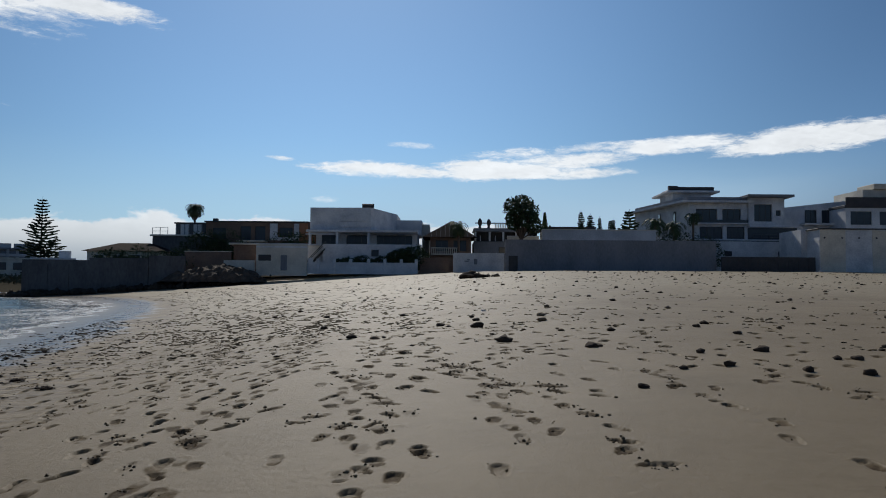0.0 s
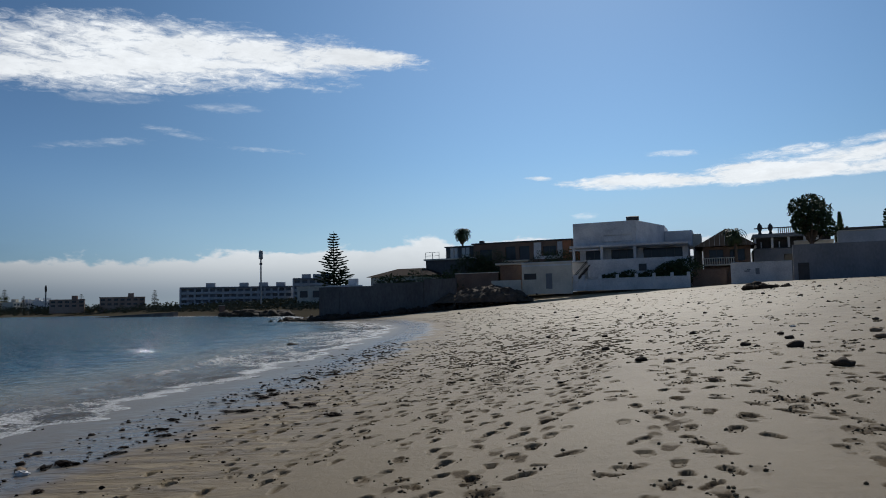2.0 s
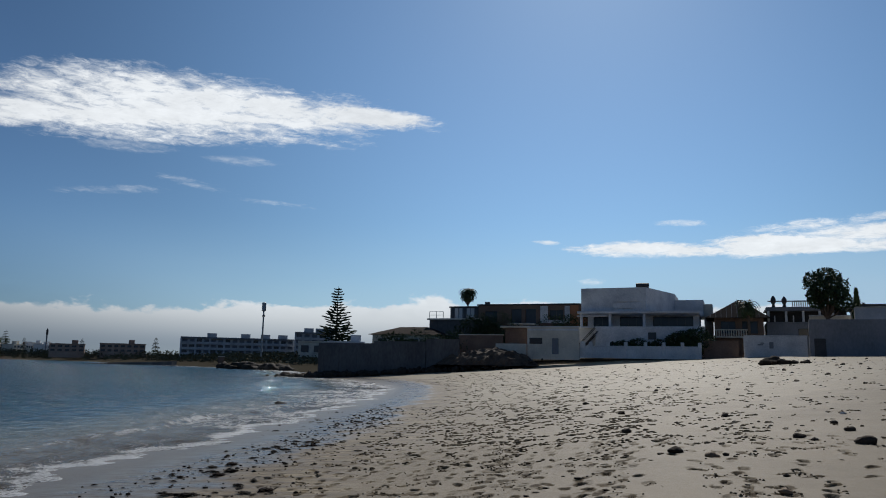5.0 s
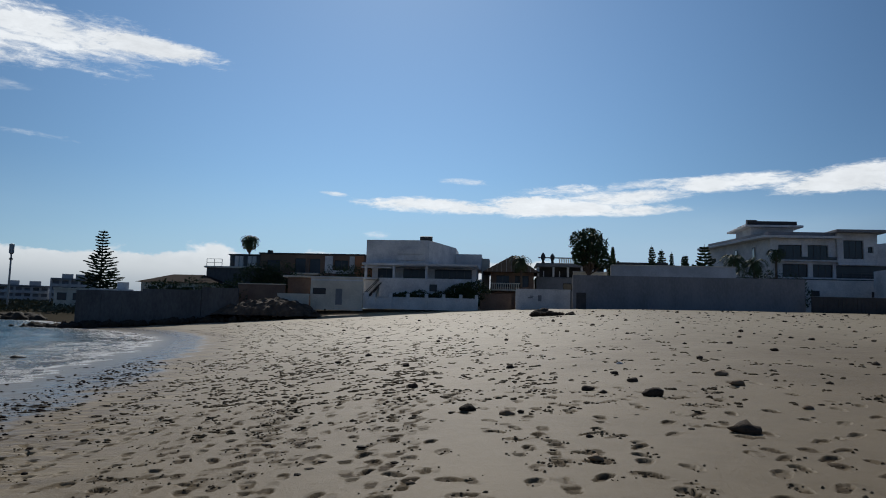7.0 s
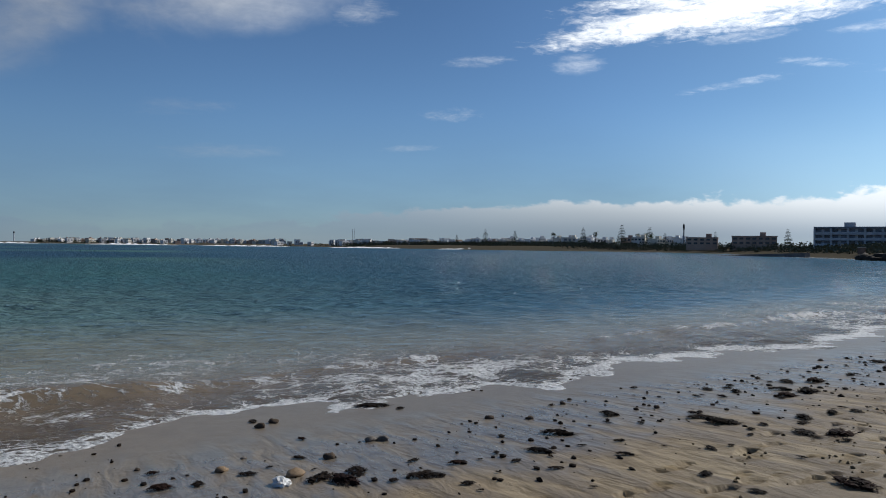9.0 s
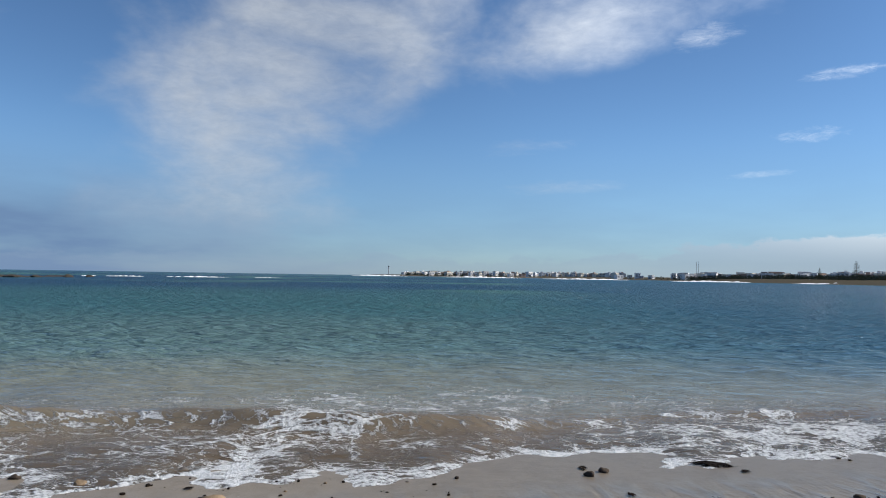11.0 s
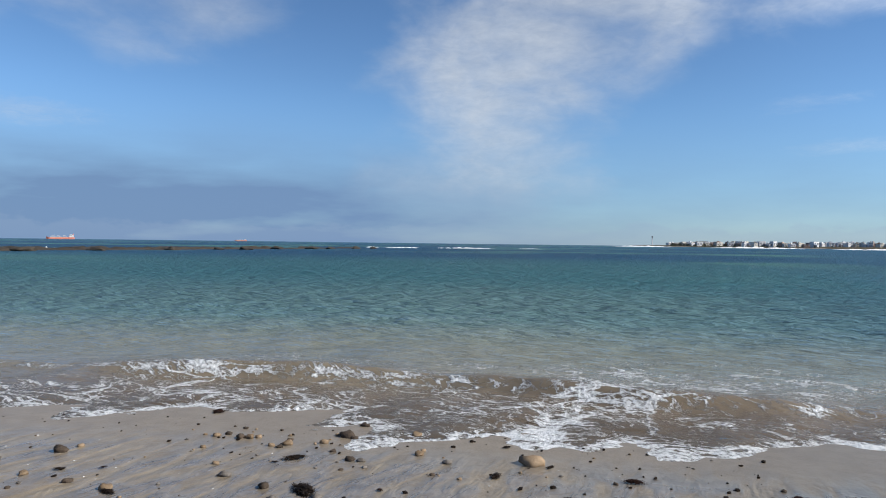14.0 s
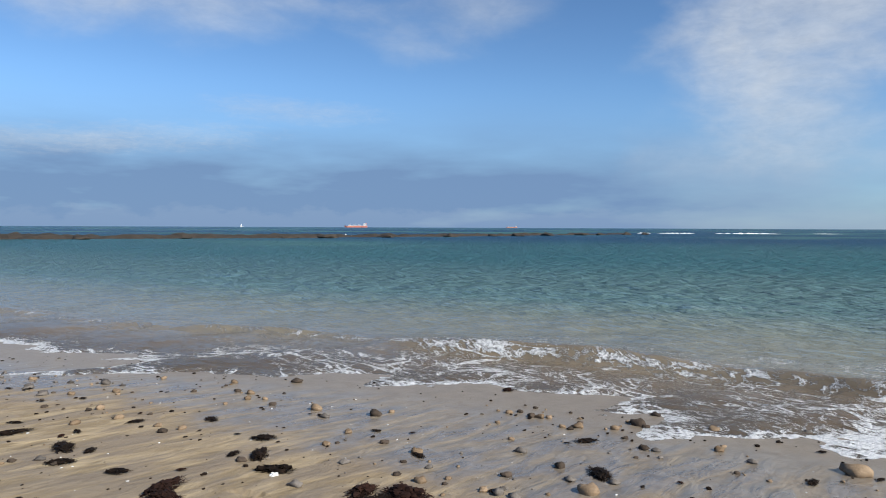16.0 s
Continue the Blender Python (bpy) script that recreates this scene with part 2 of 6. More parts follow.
def make_sand():
    m, n, shader, _ = material("beach_sand")
    place = n.add("ShaderNodeNewGeometry").outputs["Position"]
    shore = n.add("ShaderNodeAttribute", attribute="shore").outputs["Fac"]
    large = n.noise(place, 0.35, 4, 0.6)
    mid = n.noise(place, 3.0, 5, 0.65)
    grain = n.noise(place, 220.0, 2, 0.6)
    dry = n.mix(n.ramp(large, 0.3, 0.7), (0.198, 0.150, 0.088), (0.252, 0.194, 0.116))
    dry = n.mix(n.ramp(mid, 0.35, 0.75, 0.0, 0.5), dry, (0.262, 0.208, 0.128))
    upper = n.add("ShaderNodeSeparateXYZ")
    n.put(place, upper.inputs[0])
    # paler sand further up the beach, the change broken up by noise
    upper_pale = n.ramp(n.math("MULTIPLY_ADD", large, 14.0, upper.outputs[1]), 22.0, 52.0)
    dry = n.mix(upper_pale, dry, n.mix(n.ramp(mid, 0.3, 0.7), (0.30, 0.245, 0.158), (0.40, 0.335, 0.225)))
    dry = n.mix(n.ramp(grain, 0.35, 0.7, 0.0, 0.4), dry, (0.115, 0.086, 0.056))
    # prints and clods: damp sand with the prints' shade mixed into the colour
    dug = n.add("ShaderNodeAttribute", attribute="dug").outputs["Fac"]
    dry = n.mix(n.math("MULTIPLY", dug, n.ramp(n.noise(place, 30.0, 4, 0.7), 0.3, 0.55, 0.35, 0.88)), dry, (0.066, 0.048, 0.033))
    # rills that the backwash has drawn down the slope
    tilted = n.add("ShaderNodeMapping")
    n.put(place, tilted.inputs[0])
    tilted.inputs["Rotation"].default_value = (0, 0, radians(-6))
    rill = n.noise(n.scaled(tilted.outputs[0], (0.62, 2.3, 1.0)), 1.7, 3, 0.5, 0.5)
    fan = n.noise(n.scaled(tilted.outputs[0], (0.8, 2.0, 1.0)), 3.6, 3, 0.5, 0.7)
    in_wash = n.math("MULTIPLY", n.ramp(shore, 0.9, 2.2), n.ramp(shore, 7.0, 4.8))
    streak = n.math("MULTIPLY", n.ramp(n.math("MULTIPLY_ADD", fan, 0.25, rill), 0.54, 0.72), in_wash)
    dry = n.mix(in_wash, dry, n.mix(n.ramp(fan, 0.35, 0.65), (0.19, 0.145, 0.086), (0.315, 0.250, 0.156)))
    dry = n.mix(n.math("MULTIPLY", streak, 0.8), dry, (0.15, 0.122, 0.094))
    spot = n.add("ShaderNodeSeparateXYZ")
    n.put(place, spot.inputs[0])
    edge = n.math("ADD", n.math("ADD", shore, n.ramp(spot.outputs[1], 1.5, -3.0, 0.0, 0.8)), n.math("MULTIPLY_ADD", n.noise(place, 0.55, 4, 0.6), -3.4, 1.7))
    damp = n.ramp(edge, 5.4, 3.4)
    wet = n.math("MULTIPLY", n.ramp(edge, 4.5, 3.2), n.math("MULTIPLY_ADD", streak, 0.35, 0.65))
    col = n.mix(n.math("MULTIPLY", damp, 0.35), dry, (0.25, 0.186, 0.112))
    col = n.mix(n.math("MULTIPLY", wet, 0.8), col, n.mix(n.ramp(n.noise(place, 5.0, 6, 0.7), 0.35, 0.65), (0.105, 0.092, 0.079), (0.175, 0.152, 0.128)))
    bed = n.ramp(shore, -0.5, -6.0)
    col = n.mix(bed, col, (0.30, 0.25, 0.17))
    where = n.add("ShaderNodeSeparateXYZ")
    n.put(place, where.inputs[0])
    land = n.math("MULTIPLY", n.ramp(where.outputs[0], -60, -75), n.ramp(n.math("ADD", n.math("MULTIPLY_ADD", n.noise(place, 0.04, 3, 0.6), -16.0, shore), n.ramp(where.outputs[0], -420, -330, 0.0, -15.0)), -4.0, 2.0))
    land = n.math("MAXIMUM", land, n.ramp(where.outputs[1], 96, 104))
    col = n.mix(land, col, n.mix(mid, (0.055, 0.05, 0.036), (0.115, 0.10, 0.075)))
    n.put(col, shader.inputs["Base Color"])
    n.put(n.ramp(wet, 0.0, 1.0, 0.66, 0.27), shader.inputs["Roughness"])
    n.put(n.math("MULTIPLY", n.ramp(wet, 0.0, 1.0, 0.155, 0.36), n.math("MULTIPLY", n.ramp(dug, 0.0, 0.6, 1.0, 0.1), n.math("SUBTRACT", 1.0, land))), shader.inputs["Specular IOR Level"])
    shader.inputs["Diffuse Roughness"].default_value = 0.2
    relief = n.math("MULTIPLY_ADD", n.noise(place, 9.0, 6, 0.6), 0.42, n.math("MULTIPLY", grain, 0.10))
    relief = n.math("MULTIPLY", relief, n.ramp(wet, 0.0, 1.0, 1.0, 0.10))
    relief = n.math("MULTIPLY_ADD", n.math("MULTIPLY", n.math("MULTIPLY_ADD", fan, 0.55, rill), in_wash), 2.0, relief)
    bumped(n, shader, relief, 0.7, 0.035)
    return m


def make_water():
    m, n, shader, out = material("sea_water")
    place = n.add("ShaderNodeNewGeometry").outputs["Position"]
    shore = n.add("ShaderNodeAttribute", attribute="shore").outputs["Fac"]
    patch = n.noise(n.scaled(place, (0.03, 0.03, 0.03)), 1.0, 4, 0.6)
    out_at = n.math("ADD", shore, n.math("MULTIPLY_ADD", patch, -22.0, 11.0))
    col = n.mix(n.ramp(shore, -0.5, -5.0), (0.20, 0.155, 0.11), (0.17, 0.165, 0.12))
    col = n.mix(n.ramp(shore, -4.0, -13.0), col, (0.085, 0.15, 0.15))
    col = n.mix(n.ramp(out_at, -12.0, -38.0), col, (0.038, 0.112, 0.128))
    col = n.mix(n.ramp(out_at, -60.0, -120.0), col, (0.020, 0.066, 0.118))
    band = n.noise(n.scaled(place, (0.012, 0.012, 0.01)), 1.0, 3, 0.5)
    col = n.mix(n.math("MULTIPLY", n.ramp(band, 0.48, 0.62), n.ramp(shore, -25, -60)), col, (0.062, 0.150, 0.136))
    where = n.add("ShaderNodeSeparateXYZ")
    n.put(place, where.inputs[0])
    north = n.math("MULTIPLY", n.ramp(n.math("MULTIPLY_ADD", patch, 16.0, where.outputs[1]), 9.0, 32.0), n.ramp(shore, -1.5, -9.0))
    col = n.mix(n.math("MULTIPLY", north, 0.92), col, (0.030, 0.088, 0.142))
    # torn lace of foam along the edge and behind the breaker
    drawn = n.add("ShaderNodeMapping")
    n.put(place, drawn.inputs[0])
    drawn.inputs["Rotation"].default_value, drawn.inputs["Scale"].default_value = (0, 0, radians(-20)), (1.25, 0.8, 1)
    tatter = n.noise(place, 0.45, 5, 0.65)
    foam_at = n.add("ShaderNodeAttribute", attribute="foam").outputs["Fac"]
    wide = n.math("MULTIPLY", foam_at, n.ramp(tatter, 0.32, 0.60, 0.22, 1.0))
    vein = n.math("ABSOLUTE", n.math("SUBTRACT", n.noise(drawn.outputs[0], 1.15, 7, 0.62, 0.9), 0.5))
    vein2 = n.math("ABSOLUTE", n.math("SUBTRACT", n.noise(drawn.outputs[0], 3.1, 6, 0.66, 0.7), 0.5))
    thin = n.math("SUBTRACT", n.math("MULTIPLY", wide, 0.155), vein)
    thin2 = n.math("SUBTRACT", n.math("MULTIPLY", wide, 0.105), vein2)
    foam = n.math("MAXIMUM", n.ramp(thin, 0.0, 0.020), n.math("MULTIPLY", n.ramp(thin2, 0.0, 0.018), 0.9))
    speck = n.noise(place, 17.0, 5, 0.75)
    foam = n.math("MULTIPLY", foam, n.ramp(speck, 0.34, 0.50, 0.30, 1.0))
    full = n.ramp(n.math("MULTIPLY_ADD", speck, 0.5, foam_at), 1.02, 1.22)
    foam = n.math("MAXIMUM", foam, full)
    col = n.mix(foam, col, n.mix(n.ramp(speck, 0.35, 0.65), (0.55, 0.57, 0.58), (0.86, 0.86, 0.85)))
    n.put(col, shader.inputs["Base Color"])
    n.put(n.math("MAXIMUM", n.ramp(foam, 0.0, 0.6, 0.0, 0.62), n.ramp(shore, -6.0, -60.0, 0.10, 0.30)), shader.inputs["Roughness"])
    shader.inputs["IOR"].default_value = 1.33
    chop = n.noise(n.scaled(place, (1.0, 0.42, 1.0)), 2.6, 4, 0.6)
    swell = n.noise(n.scaled(place, (1.0, 0.5, 1.0)), 0.35, 4, 0.58)
    roll = n.noise(n.scaled(place, (1.0, 0.6, 1.0)), 0.045, 9, 0.72)
    far_amp = n.ramp(shore, -2.0, -18.0, 0.12, 1.15)
    waves = n.math("MULTIPLY_ADD", swell, 1.1, n.math("MULTIPLY", chop, 1.9))
    waves = n.math("MULTIPLY_ADD", n.math("MULTIPLY", roll, n.ramp(shore, -15.0, -70.0)), 9.0, waves)
    waves = n.math("MULTIPLY", waves, far_amp)
    waves = n.math("MULTIPLY_ADD", n.math("MULTIPLY", foam, speck), 0.22, waves)
    bumped(n, shader, waves, 1.0, 0.34)
    n.put(n.math("MULTIPLY", foam, 0.6), shader.inputs["Specular IOR Level"])
    glint = n.add("ShaderNodeBsdfGlossy")
    n.put(n.ramp(shore, -6.0, -90.0, 0.05, 0.20), glint.inputs["Roughness"])
    n.put(shader.inputs["Normal"].links[0].from_socket, glint.inputs["Normal"])
    facing = n.add("ShaderNodeFresnel")
    facing.inputs["IOR"].default_value = 1.33
    n.put(shader.inputs["Normal"].links[0].from_socket, facing.inputs["Normal"])
    lid = n.math("MINIMUM", n.math("MULTIPLY", facing.outputs[0], n.ramp(shore, -2.0, -30.0, 1.0, 0.78)), 0.62)
    lid = n.math("MULTIPLY", lid, n.math("SUBTRACT", 1.0, foam))
    body = n.add("ShaderNodeMixShader")
    n.put(lid, body.inputs[0])
    n.put(shader.outputs[0], body.inputs[1])
    n.put(glint.outputs[0], body.inputs[2])
    see = n.add("ShaderNodeBsdfTransparent")
    see.inputs[0].default_value = (0.86, 0.84, 0.78, 1)
    both = n.add("ShaderNodeMixShader")
    clear = n.math("MULTIPLY", n.math("MULTIPLY", n.ramp(shore, -3.5, 0.6, 0.0, 0.72), n.math("SUBTRACT", 1.0, foam)), n.math("SUBTRACT", 1.0, facing.outputs[0]))
    n.put(clear, both.inputs[0])
    n.put(body.outputs[0], both.inputs[1])
    n.put(see.outputs[0], both.inputs[2])
    n.put(both.outputs[0], out.inputs[0])
    return m


SAND, WATER = make_sand(), make_water()
PALE = surface("pale_grey_render", (0.37, 0.38, 0.40), (0.58, 0.59, 0.61), 0.4, 0.88, 0.25, 0.03, 5)
FAR_WHITE = surface("bright_white_render", (0.48, 0.48, 0.48), (0.80, 0.79, 0.77), 0.02, 0.85, 0.1, 0.02, 0.4, each=0.5)
WHITE = surface("white_render", (0.45, 0.465, 0.49), (0.77, 0.77, 0.77), 0.5, 0.85, 0.2, 0.02, 6)
CREAM = surface("cream_render", (0.50, 0.465, 0.395), (0.74, 0.69, 0.59), 0.5, 0.85, 0.2, 0.02, 6)
GREY = surface("grey_render", (0.163, 0.171, 0.188), (0.263, 0.271, 0.294), 0.35, 0.88, 0.25, 0.03, 5, stretch=(1, 1, 0.5))
CONCRETE = surface("stained_concrete", (0.075, 0.074, 0.076), (0.165, 0.162, 0.160), 0.3, 0.9, 0.35, 0.04, 4, stretch=(1, 1, 0.45))
BROWN = surface("brown_render", (0.150, 0.098, 0.073), (0.245, 0.168, 0.128), 0.4, 0.9, 0.25, 0.03, 5)
BRICK = surface("orange_brick", (0.3, 0.132, 0.072), (0.456, 0.216, 0.12), 0.7, 0.9, 0.3, 0.02, 8)
DARK = surface("dark_paint", (0.038, 0.038, 0.042), (0.082, 0.078, 0.077), 1.0, 0.6, 0.1, 0.01, 9)
TILE = surface("roof_tile", (0.033, 0.0248, 0.0209), (0.0715, 0.055, 0.0468), 0.8, 0.95, 0.4, 0.03, 7, each=0.3, spec=0.03)
METAL = surface("galvanised_metal", (0.22, 0.23, 0.24), (0.38, 0.39, 0.40), 1.0, 0.5, 0.1, 0.01, 12, metal=0.6)
WOOD = surface("weathered_wood", (0.14, 0.10, 0.07), (0.28, 0.21, 0.15), 2.0, 0.85, 0.3, 0.01, 20, stretch=(1, 1, 0.2))
BARK = surface("bark", (0.07, 0.05, 0.035), (0.17, 0.13, 0.10), 2.0, 0.95, 0.5, 0.03, 12, stretch=(1, 1, 0.3))
NEEDLE = surface("pine_needles", (0.018, 0.030, 0.016), (0.05, 0.075, 0.035), 1.2, 0.8, 0.2, 0.02, 9)
LEAF = surface("dark_leaves", (0.0182, 0.0348, 0.0132), (0.0621, 0.0914, 0.0331), 1.0, 0.7, 0.2, 0.02, 9)
FROND = surface("palm_fronds", (0.03, 0.05, 0.02), (0.08, 0.11, 0.045), 1.0, 0.6, 0.2, 0.02, 9)
SCRUB = surface("coastal_scrub", (0.045, 0.055, 0.032), (0.12, 0.12, 0.075), 0.08, 0.95, 0.3, 0.1, 0.9)
WEED = surface("wet_seaweed", (0.004, 0.003, 0.0025), (0.018, 0.011, 0.007), 9.0, 0.8, 0.5, 0.01, 60, spec=0.08)
WEED_RED = surface("red_seaweed", (0.008, 0.004, 0.003), (0.028, 0.013, 0.009), 9.0, 0.8, 0.5, 0.01, 60, spec=0.08)
STONE_DARK = surface("dark_stone", (0.028, 0.021, 0.016), (0.085, 0.064, 0.048), 6.0, 0.95, 0.5, 0.02, 50, each=0.5, spec=0.12)
STONE_TAN = surface("tan_stone", (0.13, 0.09, 0.055), (0.27, 0.195, 0.125), 6.0, 0.7, 0.4, 0.01, 60, each=0.6, spec=0.12)
STONE_GREY = surface("grey_stone", (0.062, 0.054, 0.047), (0.165, 0.145, 0.125), 6.0, 0.65, 0.4, 0.01, 60, each=0.7, spec=0.12)
REEF = surface("reef_rock", (0.020, 0.017, 0.013), (0.055, 0.044, 0.032), 0.7, 0.9, 0.6, 0.1, 4)
HULL = surface("ship_red", (0.48, 0.15, 0.10), (0.62, 0.22, 0.15), 0.2, 0.6, 0.1, 0.02, 2)
PINK = surface("pinkish_render", (0.24, 0.165, 0.13), (0.42, 0.31, 0.25), 0.1, 0.88, 0.2, 0.02, 3, each=0.4)
PLASTIC = surface("white_plastic", (0.42, 0.43, 0.42), (0.68, 0.68, 0.67), 8.0, 0.4, 0.3, 0.01, 40)


def make_glass():
    m, n, shader, _ = material("window_glass")
    place = n.add("ShaderNodeNewGeometry").outputs["Position"]
    n.put(n.mix(n.noise(place, 0.4, 2), (0.018, 0.022, 0.028), (0.05, 0.06, 0.07)), shader.inputs["Base Color"])
    shader.inputs["Roughness"].default_value = 0.06
    return m


GLASS = make_glass()


# ---------------------------------------------------------------- mesh helpers
def mesh_of(name, bm, mat, smooth=False):
    me = bpy.data.meshes.new(name)
    bm.to_mesh(me)
    bm.free()
    me.materials.append(mat)
    if smooth:
        me.shade_smooth()
    return me


def part(name, bm, mat, parent=None, label="", smooth=False):
    ob = new(name, mesh_of(name, bm, mat, smooth) if isinstance(bm, bmesh.types.BMesh) else bm)
    ob.parent = parent
    if label:
        ob["label"] = label
    return ob


def thing(name, label, category, at=(0, 0, 0), turn=0.0, group="", kind=""):
    ob = new(name)
    ob.empty_display_size = 0.2
    ob.matrix_world = pose(*at, 0, 0, turn)
    return tagged(ob, label, category, group, kind)


def box(bm, x0, x1, y0, y1, z0, z1, bevel=0.0):
    m = Matrix.Translation(((x0 + x1) / 2, (y0 + y1) / 2, (z0 + z1) / 2)) @ Matrix.Diagonal((x1 - x0, y1 - y0, z1 - z0, 1))
    made = bmesh.ops.create_cube(bm, size=1, matrix=m)
    if bevel:
        edges = list({e for v in made["verts"] for e in v.link_edges})
        bmesh.ops.bevel(bm, geom=edges, offset=bevel, segments=1, affect="EDGES")
    return bm


def boxes(rows, bevel=0.0):
    bm = bmesh.new()
    for r in rows:
        box(bm, *r, bevel=bevel)
    return bm


def prism(bm, plan, z0, z1, tops=None):
    """An upright block over a plan, its corners given anticlockwise."""
    low = [bm.verts.new((x, y, z0)) for x, y in plan]
    high = [bm.verts.new((x, y, tops[i] if tops else z1)) for i, (x, y) in enumerate(plan)]
    bm.faces.new(low[::-1])
    bm.faces.new(high)
    for i in range(len(plan)):
        j = (i + 1) % len(plan)
        bm.faces.new((low[i], low[j], high[j], high[i]))
    return bm


def tube(bm, points, radii, sides=6):
    rings = []
    for i, p in enumerate(points):
        p = Vector(p)
        ahead = (Vector(points[min(i + 1, len(points) - 1)]) - Vector(points[max(i - 1, 0)])).normalized()
        a = ahead.orthogonal().normalized()
        b = ahead.cross(a)
        rings.append([bm.verts.new(p + radii[i] * (a * math.cos(k * math.tau / sides) + b * math.sin(k * math.tau / sides))) for k in range(sides)])
    for r, s in zip(rings, rings[1:]):
        for k in range(sides):
            bm.faces.new((r[k], r[(k + 1) % sides], s[(k + 1) % sides], s[k]))
    bm.faces.new(rings[0][::-1])
    bm.faces.new(rings[-1])
    return bm


def pebble_mesh(name, mat, seed, flat=0.6, rough=0.25, subdiv=2):
    bm = bmesh.new()
    bmesh.ops.create_icosphere(bm, subdivisions=subdiv, radius=0.5)
    off = Vector((seed * 7.3, seed * 3.1, seed * 1.7))
    for v in bm.verts:
        k = 1 + rough * noise.noise(v.co * 2.2 + off) + rough * 0.5 * noise.noise(v.co * 5 + off)
        v.co = Vector((v.co.x * k * 1.15, v.co.y * k * 0.9, v.co.z * k * flat))
    return mesh_of(name, bm, mat, True)


def wall_with_openings(bm, x0, x1, z0, z1, y, thick, openings):
    """A wall along x with real holes; openings are (x0, x1, z0, z1)."""
    xs = sorted({x0, x1, *(v for o in openings for v in o[:2])})
    zs = sorted({z0, z1, *(v for o in openings for v in o[2:])})
    solid = {}
    for i in range(len(xs) - 1):
        for k in range(len(zs) - 1):
            cx, cz = (xs[i] + xs[i + 1]) / 2, (zs[k] + zs[k + 1]) / 2
            solid[i, k] = not any(a < cx < b and c < cz < d for a, b, c, d in openings)
    grid = {}

    def vert(i, k, side):
        if (i, k, side) not in grid:
            grid[i, k, side] = bm.verts.new((xs[i], y + side * thick, zs[k]))
        return grid[i, k, side]

    for (i, k), full in solid.items():
        if not full:
            continue
        bm.faces.new([vert(a, b, 0) for a, b in ((i, k), (i + 1, k), (i + 1, k + 1), (i, k + 1))])
        bm.faces.new([vert(a, b, 1) for a, b in ((i, k), (i, k + 1), (i + 1, k + 1), (i + 1, k))])
        for (di, dk), (p, q) in {(-1, 0): ((i, k + 1), (i, k)), (1, 0): ((i + 1, k), (i + 1, k + 1)), (0, -1): ((i, k), (i + 1, k)), (0, 1): ((i + 1, k + 1), (i, k + 1))}.items():
            if not solid.get((i + di, k + dk), False):
                bm.faces.new((vert(*p, 0), vert(*p, 1), vert(*q, 1), vert(*q, 0)))
    return bm


def window(parent, x0, x1, z0, z1, y, frame_mat, leaves=2, name="window"):
    """A framed window set back in its opening, with a pane for each leaf."""
    bm, t = bmesh.new(), 0.07
    box(bm, x0, x1, y, y + 0.06, z0, z0 + t)
    box(bm, x0, x1, y, y + 0.06, z1 - t, z1)
    for i in range(leaves + 1):
        c = x0 + (x1 - x0) * i / leaves
        a = min(max(c - t / 2, x0), x1 - t)
        box(bm, a, a + t, y, y + 0.06, z0 + t, z1 - t)
    w = part(name, bm, frame_mat, parent)
    for i in range(leaves):
        a, b = x0 + (x1 - x0) * i / leaves + 0.03, x0 + (x1 - x0) * (i + 1) / leaves - 0.03
        part("pane", box(bmesh.new(), a, b, y + 0.02, y + 0.035, z0 + 0.04, z1 - 0.04), GLASS, w)
    return w


def railing(parent, x0, x1, y, z0, z1, mat, step=0.9, bars=3, name="railing"):
    bm = bmesh.new()
    n = max(1, round((x1 - x0) / step))
    for i in range(n + 1):
        x = x0 + (x1 - x0) * i / n
        box(bm, x - 0.035, x + 0.035, y - 0.035, y + 0.035, z0, z1)
    for k in range(bars):
        z = z0 + (z1 - z0) * (k + 1) / bars - 0.02
        box(bm, x0, x1, y - 0.025, y + 0.025, z - 0.025, z + 0.025)
    return part(name, bm, mat, parent)


# ---------------------------------------------------------------- ground and sea
COAST = [(150, -900), (60, -300), (10, -60), (-1.5, -22), (-4.0, -13), (-6.2, -7), (-7.6, -4), (-9.0, -1), (-9.7, 2), (-10.2, 5), (-11.1, 8.5),
         (-11.9, 11.5), (-12.85, 15.5), (-14.2, 21), (-16.8, 29), (-22.2, 45), (-28.4, 60), (-38, 76), (-55, 92), (-74, 122), (-104, 158), (-150, 186),
         (-215, 222), (-300, 292), (-400, 330), (-455, 322), (-500, 268), (-545, 252), (-640, 262), (-800, 235), (-1000, 260), (-1235, 270),
         (-1500, 180), (-1800, -60), (-2110, -420), (-2180, -400), (-2300, 200), (-2600, 900)]
CURVE = np.array(COAST, float)


def shore_distance(x, y):
    """How far inland of the water's edge a place lies; negative at sea."""
    best = np.full(x.shape, 1e18)
    side = np.zeros(x.shape)
    for (ax, ay), (bx, by) in zip(CURVE[:-1], CURVE[1:]):
        dx, dy = bx - ax, by - ay
        k = np.clip(((x - ax) * dx + (y - ay) * dy) / (dx * dx + dy * dy), 0, 1)
        px, py = x - ax - k * dx, y - ay - k * dy
        d2 = px * px + py * py
        cross = dx * py - dy * px
        nearer = d2 < best - 1e-9
        side = np.where(nearer, -np.sign(cross), side)
        best = np.where(nearer, d2, best)
    return np.sqrt(best) * np.where(side == 0, 1, side)


